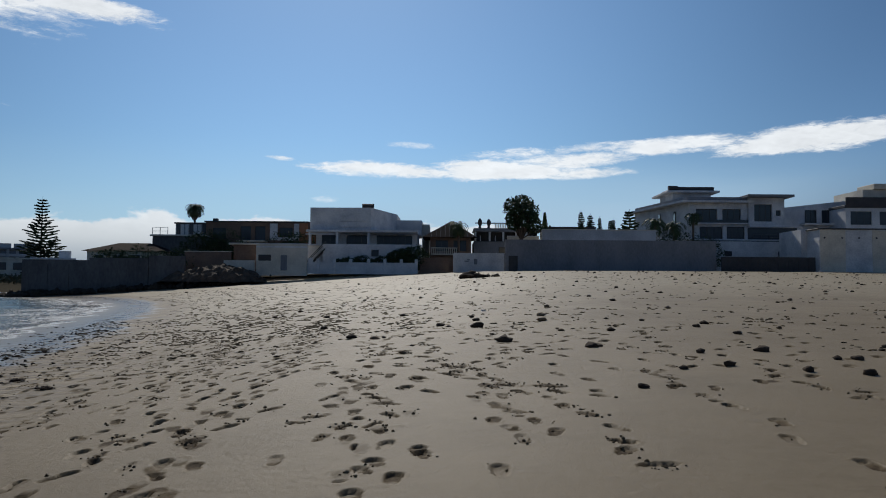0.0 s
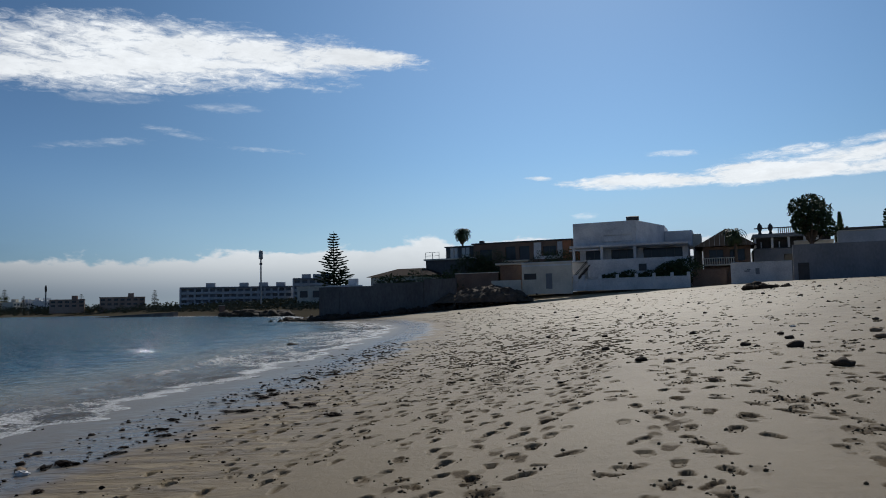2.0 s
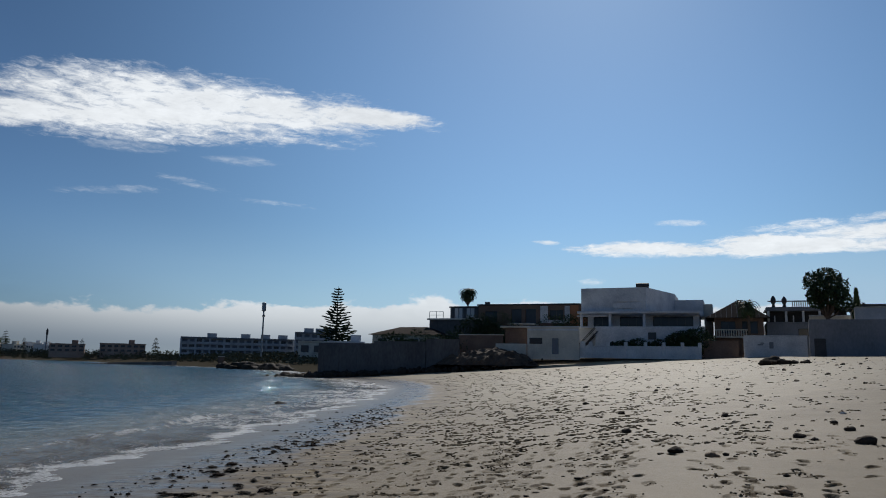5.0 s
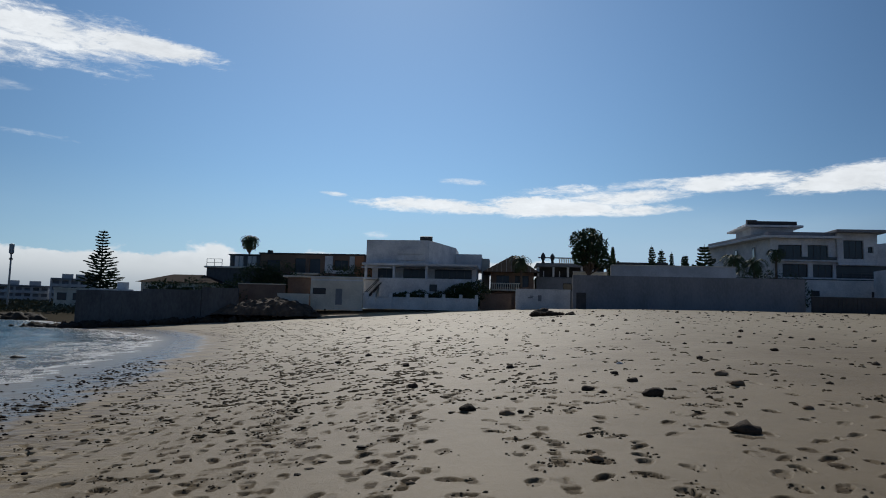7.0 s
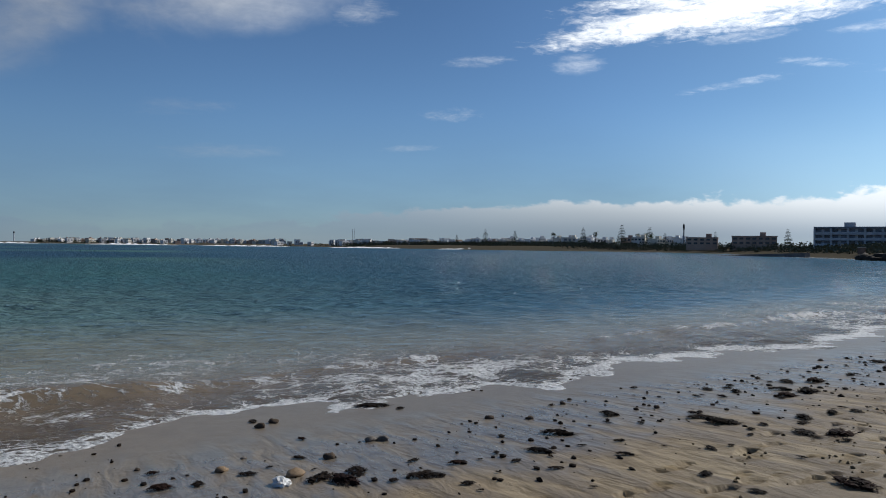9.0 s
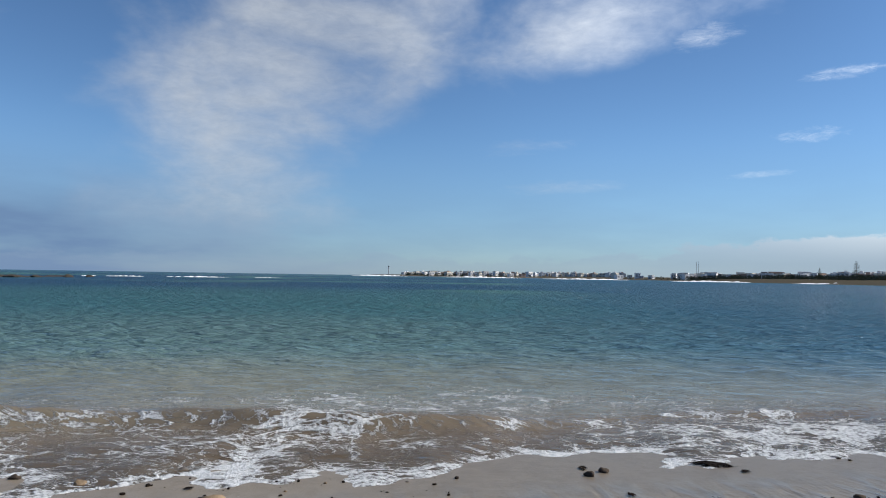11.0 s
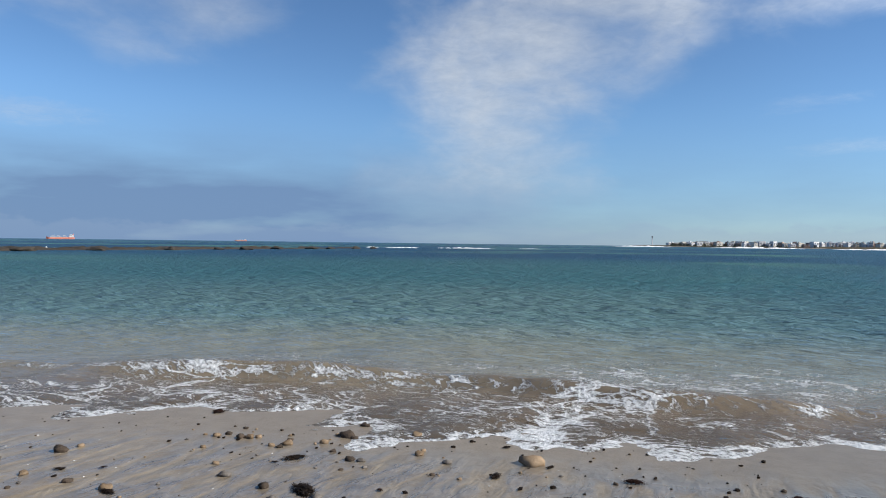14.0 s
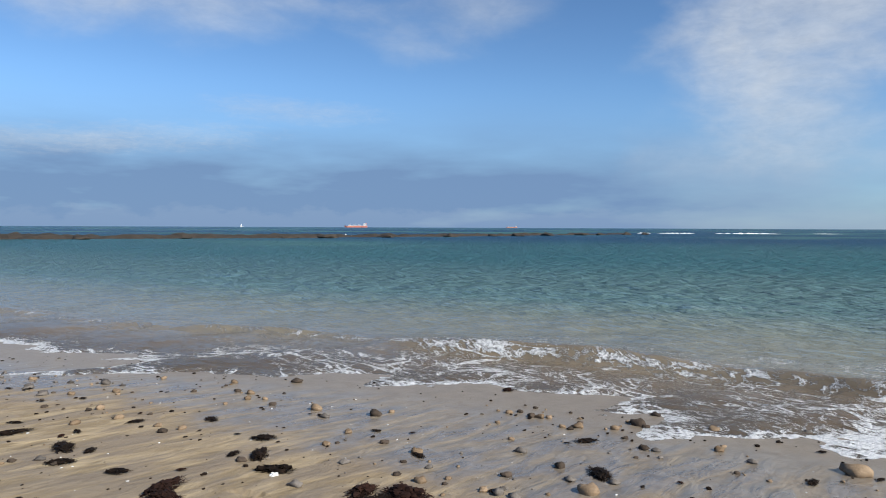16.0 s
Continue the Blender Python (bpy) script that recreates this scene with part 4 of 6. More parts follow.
for f in ((low[0], low[1], top[1], top[0]), (low[1], low[2], top[1]), (low[2], low[3], top[0], top[1]), (low[3], low[0], top[0]), low[::-1]):
    bm.faces.new(f)
part("roof", bm, TILE, h)
for x in (-50.8, -48.2, -45.6):
    window(h, x, x + 1.3, 4.6, 5.9, 103.93, WHITE, 2)

# pavilion with a pyramid roof
h = thing("pavilion_house", "house with a tiled pyramid roof and a balustraded balcony", "house")
# walls brown instead of cream: the eave's shade is put into their colour
volume(h, -3.0, 3.0, 107, 114, 3.8, 8.95, BROWN, [(-2.2, -0.4, 6.9, 8.5), (0.4, 2.3, 6.9, 8.5)], slab=0.05)
bm = bmesh.new()
base = [bm.verts.new(p) for p in ((-4.1, 105.8, 8.9), (3.8, 105.8, 8.9), (3.8, 115, 8.9), (-4.1, 115, 8.9))]
tip = bm.verts.new((0.1, 110, 11.6))
for i in range(4):
    bm.faces.new((base[i], base[(i + 1) % 4], tip))
bm.faces.new(base[::-1])
roof = part("roof", bm, TILE, h, "brown tiled pyramid roof")
for i in range(1, 12):
    k = i / 12
    a = Vector((-4.1, 105.8, 8.9)).lerp(Vector((3.8, 105.8, 8.9)), k)
    b = Vector((0.1, 110, 11.6))
    reach = 1 - abs(2 * k - 1)
    foot = a + Vector((0, 0, 0.03))
    part("tile_ridge", tube(bmesh.new(), [foot, a.lerp(Vector((a.x, 110, 11.6)), max(0.05, reach)) + Vector((0, 0, 0.03))], [0.03, 0.03], 4), GREY, roof)
rail = part("balcony", boxes([(-2.9, 1.2, 105.9, 107, 6.3, 6.5), (-2.9, 1.2, 105.9, 106.05, 7.25, 7.38)], 0.02), CREAM, h)
for i in range(14):
    part("baluster", boxes([(-2.8 + i * 0.3, -2.68 + i * 0.3, 105.92, 106.03, 6.5, 7.25)]), CREAM, rail)

# terrace house with a roof balustrade
h = thing("balustrade_house", "grey house with a roof balustrade and a columned loggia", "house")
volume(h, 3.4, 13.2, 108, 117, 3.8, 8.3, GREY, [(7.1, 10.6, 6.6, 7.6)], slab=0.15)
part("lintel", boxes([(3.3, 11.4, 107.3, 108.6, 9.85, 10.25)], 0.03), GREY, h)
part("roof", boxes([(3.4, 13.2, 107.8, 117, 10.253, 10.4)], 0.03), GREY, h)
part("loggia_wall", boxes([(3.5, 13.0, 110.0, 110.3, 8.45, 10.24)]), DARK, h)
for x in (3.5, 5.6, 7.6, 9.5, 11.0):
    part("column", boxes([(x, x + 0.28, 107.5, 107.8, 8.46, 9.84)], 0.03), WHITE, h)
for x in (4.3, 6.5, 8.6, 10.2):
    part("rail_post", boxes([(x, x + 0.14, 107.35, 107.49, 8.46, 9.25)], 0.02), PALE, h)
rail = part("balustrade", boxes([(3.6, 12.0, 107.6, 107.8, 11.05, 11.2)], 0.02), GREY, h)
for i in range(22):
    part("baluster", boxes([(6.5 + i * 0.25, 6.62 + i * 0.25, 107.62, 107.78, 10.4, 11.05)]), CREAM, rail)
for x, z in ((4.3, 11.5), (5.6, 11.4)):
    urn = tube(bmesh.new(), [(x, 107.8, 10.41), (x, 107.8, 10.7), (x, 107.8, 11.1), (x, 107.8, z), (x, 107.8, z + 0.35)], [0.24, 0.16, 0.34, 0.30, 0.07], 9)
    part("urn", urn, DARK, h)

w = garden_wall("low white beach wall with two dark scrawls", 0.4, 7.1, 97.0, 3.0, 6.1, WHITE, 0.3, WHITE)
part("scrawl", boxes([(-1.9, -1.3, -0.03, -0.004, 5.05, 5.2), (-1.6, -1.2, -0.03, -0.004, 5.25, 5.38)]), GREY, w, "grey scrawl on the wall")
part("scrawl", boxes([(-0.65, -0.2, -0.03, -0.004, 4.7, 5.45)]), GREY, w, "grey scrawl on the wall")
w = garden_wall("brown wall beside a tall white post", -4.2, -0.2, 99.0, 3.0, 5.6, BROWN, 0.3)
part("post", boxes([(2.55, 2.72, -0.2, -0.03, 3.0, 6.2)], 0.02), WHITE, w, "tall white post")

# long grey wall and what stands behind it
w = garden_wall("long tall grey rendered wall along the top of the beach", 6.7, 32.6, 90.0, 3.0, 7.62, GREY, 0.35, None, piers=0)
for i in range(9):
    part("panel", boxes([(-12.9 + i * 2.87, -10.09 + i * 2.87, -0.025, -0.004, 3.0, 7.58 + 0.02 * (i % 3))], 0.01), GREY, w)
part("door", boxes([(-12.5, -11.4, -0.07, -0.03, 3.6, 5.6)], 0.02), DARK, w, "dark door in the grey wall")
garden_wall("light grey inner wall with a flat coping", 12.2, 27.5, 98.0, 3.6, 9.45, PALE, 0.3, CREAM)
garden_wall("pale inner wall below the tall tree", 7.7, 12.0, 99.5, 3.6, 8.6, CREAM, 0.3, WHITE)
h = thing("low_building", "low building with a dark flat roof behind the wall", "building")
volume(h, 13.8, 20.5, 106, 113, 3.8, 10.2, CREAM, [(14.6, 16.2, 8.6, 9.8), (17.3, 18.9, 8.6, 9.8)], DARK, 0.5, 0.3)

# the villa
h = thing("villa", "large white modern villa with broad flat eaves and dark windows", "house")
prism_plan = [(33.4, 103.25), (46.6, 103.25), (46.6, 119), (29.9, 119)]
part("upper_storey", prism(bmesh.new(), prism_plan, 4.0, 13.75), WHITE, h)
front_openings = [(34.4, 37.4, 11.15, 12.95), (38.1, 40.7, 11.15, 12.95), (34.9, 38.1, 8.75, 10.45), (38.7, 41.2, 8.75, 10.45)]
part("front_wall", wall_with_openings(bmesh.new(), 33.4, 41.6, 4.0, 13.75, 102.7, 0.5, front_openings), WHITE, h)
for i, o in enumerate(front_openings):
    window(h, *o, 103.0, DARK, 3)
part("eave", prism(bmesh.new(), [(32.2, 101.6), (42.0, 101.6), (42.0, 119), (28.6, 120)], 13.753, 14.05), WHITE, h)
part("parapet", prism(bmesh.new(), [(33.2, 102.8), (42.0, 102.8), (42.0, 119), (30.0, 119)], 14.053, 14.65), GREY, h)
part("penthouse", boxes([(32.6, 38.2, 107.5, 114, 14.65, 15.75)]), WHITE, h)
part("penthouse_eave", boxes([(31.6, 39.2, 106.5, 115, 15.753, 16.05)], 0.04), WHITE, h)
part("penthouse_roof", boxes([(32.8, 38.6, 107.2, 114, 16.053, 16.65)], 0.04), DARK, h)
tank = part("water_tank", tube(bmesh.new(), [(31.9, 107.2, 16.45), (33.2, 107.2, 16.45)], [0.36, 0.36], 10), DARK, h)
part("tank_stand", boxes([(32.1, 32.2, 107.1, 107.3, 16.05, 16.3), (32.9, 33.0, 107.1, 107.3, 16.05, 16.3)]), METAL, tank)
part("balcony_slab", boxes([(33.4, 41.6, 101.9, 102.69, 10.75, 10.95)], 0.02), WHITE, h)
part("balcony_glass", boxes([(33.6, 41.4, 101.95, 102.0, 10.953, 11.35)]), GLASS, h)
part("side_block", wall_with_openings(bmesh.new(), 41.62, 46.6, 10.6, 14.5, 102.3, 0.5, [(42.4, 44.9, 11.2, 13.6), (45.4, 46.1, 12.0, 12.8)]), WHITE, h)
window(h, 42.4, 44.9, 11.2, 13.6, 102.6, DARK, 3)
window(h, 45.4, 46.1, 12.0, 12.8, 102.6, DARK, 1)
part("side_eave", boxes([(41.0, 47.4, 100.9, 112, 14.503, 14.85)], 0.04), GREY, h)
part("terrace_opening", boxes([(41.7, 48.6, 102.9, 103.0, 8.62, 10.34)]), GLASS, h, "dark glazed terrace front")
part("terrace_roof", boxes([(41.62, 48.9, 101.9, 104, 10.35, 10.58)], 0.03), WHITE, h)
part("terrace_floor", boxes([(33.4, 49.0, 101.2, 104, 8.3, 8.6)], 0.03), WHITE, h)
railing(h, 41.8, 48.7, 101.4, 8.6, 9.3, DARK, 1.2, 2)
part("side_window", boxes([(32.55, 32.6, 106.2, 107.0, 11.3, 12.9)]), GLASS, h)
part("side_window", boxes([(31.55, 31.6, 110.4, 111.2, 11.3, 12.9)]), GLASS, h)
w = garden_wall("white terrace wall below the villa with small openings", 33.0, 48.6, 100.2, 3.6, 8.25, WHITE, 0.35, DARK)
for x in (-6.6, -3.4, 3.9):
    part("opening", boxes([(x, x + 1.0, -0.05, -0.004, 6.2, 6.9)]), DARK, w)
w = garden_wall("dark boarded beach fence below the villa", 32.7, 44.0, 88.6, 3.2, 5.65, DARK, 0.15, None, category="fence")
for i in range(28):
    part("board", boxes([(-5.6 + i * 0.4, -5.24 + i * 0.4, -0.03, -0.004, 3.2, 5.6)]), DARK, w)

# houses at the end of the row
h = thing("rounded_house", "white house with a rising curved parapet and dark windows", "house")
bm = bmesh.new()
prism(bm, [(47.2, 108.5), (62.0, 108.5), (62.0, 120), (47.2, 120)], 4.0, 14, [13.6, 15.3, 15.3, 13.6])
part("wall", bm, WHITE, h)
for x0, x1 in ((52.4, 54.1), (54.9, 56.7)):
    window(h, x0, x1, 11.6, 13.5, 108.43, DARK, 2)
part("balcony", boxes([(51.6, 58.2, 107.0, 108.49, 11.2, 11.45)], 0.03), WHITE, h)
h = thing("corner_house", "white house with dark cladding above broad windows", "house")
volume(h, 56.0, 72.0, 104, 116, 4.0, 13.4, WHITE, [(56.7, 59.7, 11.0, 12.9), (60.8, 64.4, 11.0, 12.9), (65.4, 69.0, 11.0, 12.9)], DARK, 0.1, 0.4)
part("cladding", boxes([(56.0, 72, 103.8, 103.99, 13.4, 14.9)], 0.02), DARK, h, "dark wall cladding")
part("roof_block", boxes([(59.6, 72, 106, 114, 13.8, 16.3)]), CREAM, h)
part("roof_block", boxes([(61.0, 63.6, 105.5, 110, 16.3, 17.1)], 0.05), CREAM, h)
h = thing("garage_block", "plain white-walled beach garage with a dark band", "building")
part("wall", boxes([(44.2, 60.0, 88.0, 97, 3.2, 9.0)]), WHITE, h)
part("roof", boxes([(44.0, 60.0, 87.8, 97, 9.003, 9.15)], 0.02), DARK, h)
part("wall", boxes([(43.45, 44.15, 91.0, 97, 3.4, 9.2)]), WHITE, h)
for i in range(5):
    part("panel", boxes([(44.3 + i * 3.1, 47.3 + i * 3.1, 87.96, 87.996, 3.2, 8.9)], 0.01), WHITE if i % 2 else CREAM, h)
for x in (44.8, 46.9, 48.9, 51.0, 53.1):
    part("vent", tube(bmesh.new(), [(x, 87.93, 8.0), (x, 88.05, 8.0)], [0.12, 0.12], 8), DARK, h)


# ---------------------------------------------------------------- trees
def leaf_cloud(bm, centre, radii, count, size, rng, hang=0.0):
    """Small leaf blades spread through a lumpy crown."""
    for _ in range(count):
        d = Vector((rng.gauss(0, 1), rng.gauss(0, 1), rng.gauss(0, 1))).normalized()
        k = rng.uniform(0.55, 1.0) ** 0.5 * (1 + 0.22 * noise.noise(d * 2.3 + Vector(centre)))
        p = Vector(centre) + Vector((d.x * radii[0], d.y * radii[1], d.z * radii[2])) * k
        a = Vector((rng.uniform(-1, 1), rng.uniform(-1, 1), rng.uniform(-1, 1) - hang)).normalized() * size * rng.uniform(0.6, 1.3)
        b = a.orthogonal().normalized() * size * 0.4
        bm.faces.new([bm.verts.new(p + q) for q in (-a, b, a, -b)])


def norfolk_pine(name, label, at, height, spread, seed, whorls=24, group=""):
    rng = random.Random(seed)
    t = thing(name, label, "tree", at, group=group)
    part("trunk", tube(bmesh.new(), [(0, 0, 0), (0, 0, height * 0.5), (0, 0, height)], [height * 0.018, height * 0.011, 0.02], 8), BARK, t)
    bm = bmesh.new()
    thick = max(1.1, math.sqrt(height / 12) * 1.4)
    for i in range(whorls):
        k = i / whorls
        z = height * (0.06 + 0.92 * k)
        reach = spread * ((1 - k) ** 0.7 * 0.88 + 0.12) * (0.75 if k < 0.08 else 1) * rng.uniform(0.82, 1.12)
        turn = rng.uniform(0, 6)
        for j in range(7):
            a = turn + j * math.tau / 7 + rng.uniform(-.2, .2)
            r = reach * rng.uniform(.62, 1.12)
            lift = rng.uniform(-0.06, 0.06)
            pts = [Vector((math.cos(a) * r * q, math.sin(a) * r * q, z + r * (lift * q + 0.17 * q * q))) for q in (0, .3, .6, .85, 1.0)]
            tube(bm, pts, [q * thick for q in (0.05, 0.10, 0.12, 0.12, 0.03)], 4)
            side = Vector((-math.sin(a), math.cos(a), 0))
            out = Vector((math.cos(a), math.sin(a), 0))
            for p, q in zip(pts[1:], (.3, .6, .85, 1.0)):
                for s in (-1, 1):
                    for back in (0.0, 0.5, 0.9):
                        tip = p + side * s * r * rng.uniform(.18, .30) * (1.2 - q) + (out + Vector((0, 0, rng.uniform(0.0, 0.45)))) * r * 0.14
                        o = p - out * r * 0.13 * back
                        tube(bm, [o, (o + tip) / 2 + Vector((0, 0, 0.03)), tip - out * r * 0.10 * back], [q * thick for q in (0.06, 0.10, 0.03)], 3)
    part("crown", bm, NEEDLE, t)
    return t


def palm(name, label, at, height, crown, seed, fronds=34, shaggy=False):
    rng = random.Random(seed)
    t = thing(name, label, "palm tree", at)
    lean = rng.uniform(-.03, .03) * height
    part("trunk", tube(bmesh.new(), [(0, 0, 0), (lean * .4, 0, height * .5), (lean, 0, height)], [height * .028 + .06, .17, .15], 8), BARK, t)
    bm = bmesh.new()
    for i in range(fronds):
        a = i * 2.399 + rng.uniform(-.2, .2)
        up = rng.uniform(-0.9 if shaggy else -0.5, 1.25)
        r = crown * rng.uniform(.8, 1.1)
        pts = []
        for q in (0, .3, .6, .85, 1.0):
            ang = up - 1.2 * q * q
            pts.append(Vector((lean + math.cos(a) * r * q * math.cos(ang * .8), math.sin(a) * r * q * math.cos(ang * .8), height + r * q * math.sin(ang))))
        tube(bm, pts, [0.05, 0.045, 0.035, 0.03, 0.01], 3)
        side = Vector((-math.sin(a), math.cos(a), 0))
        for p0, p1 in zip(pts, pts[1:]):
            for m in (0.0, 0.33, 0.66):
                p = p0.lerp(p1, m)
                ahead = (p1 - p0).normalized()
                for s in (-1, 1):
                    tip = p + side * s * crown * 0.26 + ahead * crown * 0.20 + Vector((0, 0, -0.06 * crown))
                    w = ahead * 0.035 * crown
                    bm.faces.new([bm.verts.new(v) for v in (p - w, p + w, tip)])
    part("crown", bm, FROND, t)
    if shaggy:
        bm = bmesh.new()
        leaf_cloud(bm, (lean, 0, height - crown * .75), (crown * .35, crown * .35, crown * .55), 200, .22, rng, 2.0)
        part("dead_fronds", bm, BARK, t)
    return t


def broad_tree(name, label, at, height, crown_r, seed, blades=2600, mat=None, lumps=9):
    rng = random.Random(seed)
    t = thing(name, label, "tree", at)
    fork = height * 0.42
    part("trunk", tube(bmesh.new(), [(0, 0, 0), (0.08, 0.05, fork * .5), (0, 0, fork), (0.05, 0, fork * 1.3)], [height * .035, height * .027, height * .022, height * .014], 8), BARK, t)
    bm = bmesh.new()
    bl = bmesh.new()
    for i in range(lumps):
        a = i * 2.4
        ring = crown_r * (rng.uniform(.35, .8) if i else 0)
        up = height - crown_r * (0.45 + 1.3 * (i / lumps))
        c = Vector((math.cos(a) * ring, math.sin(a) * ring, up))
        tube(bl, [(0, 0, fork), c * 0.55 + Vector((0, 0, fork * .35)), c], [height * .014, height * .009, height * .003], 5)
        r = crown_r * rng.uniform(.32, .55)
        leaf_cloud(bm, c, (r, r, r * .9), blades // lumps, crown_r * 0.07 + 0.06, rng)
    part("limbs", bl, BARK, t)
    part("crown", bm, mat or LEAF, t)
    return t


def cypress(name, label, at, height, radius, seed, blades=600, group="", mat=None):
    rng = random.Random(seed)
    t = thing(name, label, "tree", at, group=group)
    part("trunk", tube(bmesh.new(), [(0, 0, 0), (0, 0, height * .9)], [height * .025, height * .008], 6), BARK, t)
    bm = bmesh.new()
    for _ in range(blades):
        k = rng.random()
        r = radius * (math.sin(min(1, (1 - k) * 1.4) * 1.57) + .04) * rng.uniform(.5, 1.05)
        a = rng.uniform(0, 6.28)
        p = Vector((math.cos(a) * r, math.sin(a) * r, height * (.08 + .92 * k)))
        d = Vector((math.cos(a) * .5, math.sin(a) * .5, 1)).normalized() * height * .055
        s = Vector((-math.sin(a), math.cos(a), 0)) * height * .018
        bm.faces.new([bm.verts.new(p + q) for q in (-d, s, d, -s)])
    part("crown", bm, mat or LEAF, t)
    return t


def shrub(label, at, w, d, hgt, seed, blades=500, mat=None):
    rng = random.Random(seed)
    t = thing("shrub", label, "shrub", at)
    bm = bmesh.new()
    for i in range(max(2, int(w / 0.7))):
        k = (i + .5) / max(2, int(w / 0.7)) - .5
        tube(bm, [(k * w * .6, 0, -0.15), (k * w, rng.uniform(-.2, .2), hgt * .6)], [0.05, 0.02], 4)
    part("stems", bm, BARK, t)
    bm = bmesh.new()
    lumps = max(2, int(w / 0.9))
    for i in range(lumps):
        r = hgt * rng.uniform(.4, .62)
        leaf_cloud(bm, ((i + .5) / lumps * w - w / 2, rng.uniform(-.2, .2) * d, r * .95), (r * 1.15, d * .5, r), blades * (1 if hgt < 2.5 else 3) // lumps, .16 if hgt < 2.5 else .19, rng)
    part("foliage", bm, mat or LEAF, t)
    return t


def on_ground(x, y):
    return float(ground_height(np.array([x]), np.array([y]))[0])


norfolk_pine("norfolk_pine", "tall dark tiered Norfolk pine behind the sea wall", (-121, 214.6, 3.5), 23.7, 6.0, 1, 25)
norfolk_pine("norfolk_pine", "young bushy pine at the foot of a tall one", (-117.5, 216, 3.5), 12.5, 4.4, 2, 13)
palm("fan_palm", "lone fan palm with a shaggy round crown above roofs", (-43.9, 125, 3.6), 11.2, 1.65, 3, 80, True)
palm("date_palm", "short palm standing before the pavilion", (1.15, 101, 3.8), 6.3, 1.55, 4, 36)
broad_tree("broadleaf_tree", "large dark round-headed tree behind the beach walls", (9.4, 97.5, 3.8), 10.4, 2.6, 5, 4600, None, 14)
cypress("cypress", "slim dark cypress behind the garden wall", (13.5, 105, 3.9), 8.3, 0.65, 6)
cypress("cypress", "small dark conifer behind the garden wall", (14.4, 106, 3.9), 6.6, 0.5, 7, 300)
for i, (x, y, hgt, r) in enumerate(((18.7, 105, 8.6, .7), (20.6, 108, 8.4, .8), (22.0, 108, 8.0, .5), (23.1, 106, 7.4, .6), (24.2, 109, 7.8, .7))):
    norfolk_pine("garden_conifer", "small ragged dark conifer behind the grey wall", (x, y, 4.0), hgt + .3, r * 1.7, 20 + i, 26, "conifers behind the wall")
norfolk_pine("garden_pine", "broad dark pine behind the grey wall", (25.4, 104, 4.0), 9.0, 2.7, 31, 20, "pines behind the wall")
palm("garden_palm", "palm leaning over the villa wall", (28.2, 101, 4.0), 6.6, 1.9, 33, 30)
palm("garden_palm", "palm leaning over the villa wall", (30.6, 100.6, 4.0), 6.2, 1.7, 34, 30)
palm("garden_palm", "palm in front of the white villa", (33.1, 100, 4.0), 7.6, 1.25, 35, 30)
shrub("dark garden shrubs along the villa wall", (31.0, 98.6, 4.0), 7.5, 1.6, 4.6, 36, 1500)
shrub("dark hedge under the white house terrace", (-10.6, 99.4, 3.7), 9.6, 1.6, 1.9, 37, 6500)
shrub("round dark bush under the white house terrace", (-5.9, 99.6, 3.7), 3.0, 2.0, 3.0, 38, 1400)
shrub("overgrown bushes on the slope above the sea wall", (-42.0, 99.0, 2.0), 11.0, 3.0, 4.3, 39, 2600)
shrub("dark bushes on the terraced house", (-35.0, 107.0, 3.4), 5.0, 1.6, 6.4, 40, 1600)
shrub("dark bushes on the terraced house", (-23.0, 107.0, 3.4), 4.0, 1.4, 5.8, 41, 900)


# ---------------------------------------------------------------- the far side of the bay
def far_house(label, at, turn, w, d, hgt, mat, storeys=2, bays=0, name="far_house", group="houses across the bay"):
    h = thing(name, label, "house", at, turn, group)
    part("wall", boxes([(-w / 2, w / 2, 0, d, -3, hgt)]), mat, h)
    part("roof", boxes([(-w / 2 - .25, w / 2 + .25, -.25, d + .25, hgt + .01, hgt + .45)]), mat, h)
    if storeys > 1 and bays:
        part("stair_head", boxes([(w * .12, w * .12 + 3.2, d * .3, d * .7, hgt + .45, hgt + 2.6)]), mat, h)
    for s in range(storeys):
        for b in range(bays):
            x = -w / 2 + (b + .5) * w / bays
            z = hgt * (s + .30) / storeys
            wd = w / bays * .30
            win = part("window", boxes([(x - wd - .15, x + wd + .15, -.12, -.02, z - .2, z + hgt / storeys * .48 + .15)]), mat, h)
            part("pane", boxes([(x - wd, x + wd, -.18, -.125, z, z + hgt / storeys * .48)]), GREY if at[0] < -600 else GLASS, win)
    return h


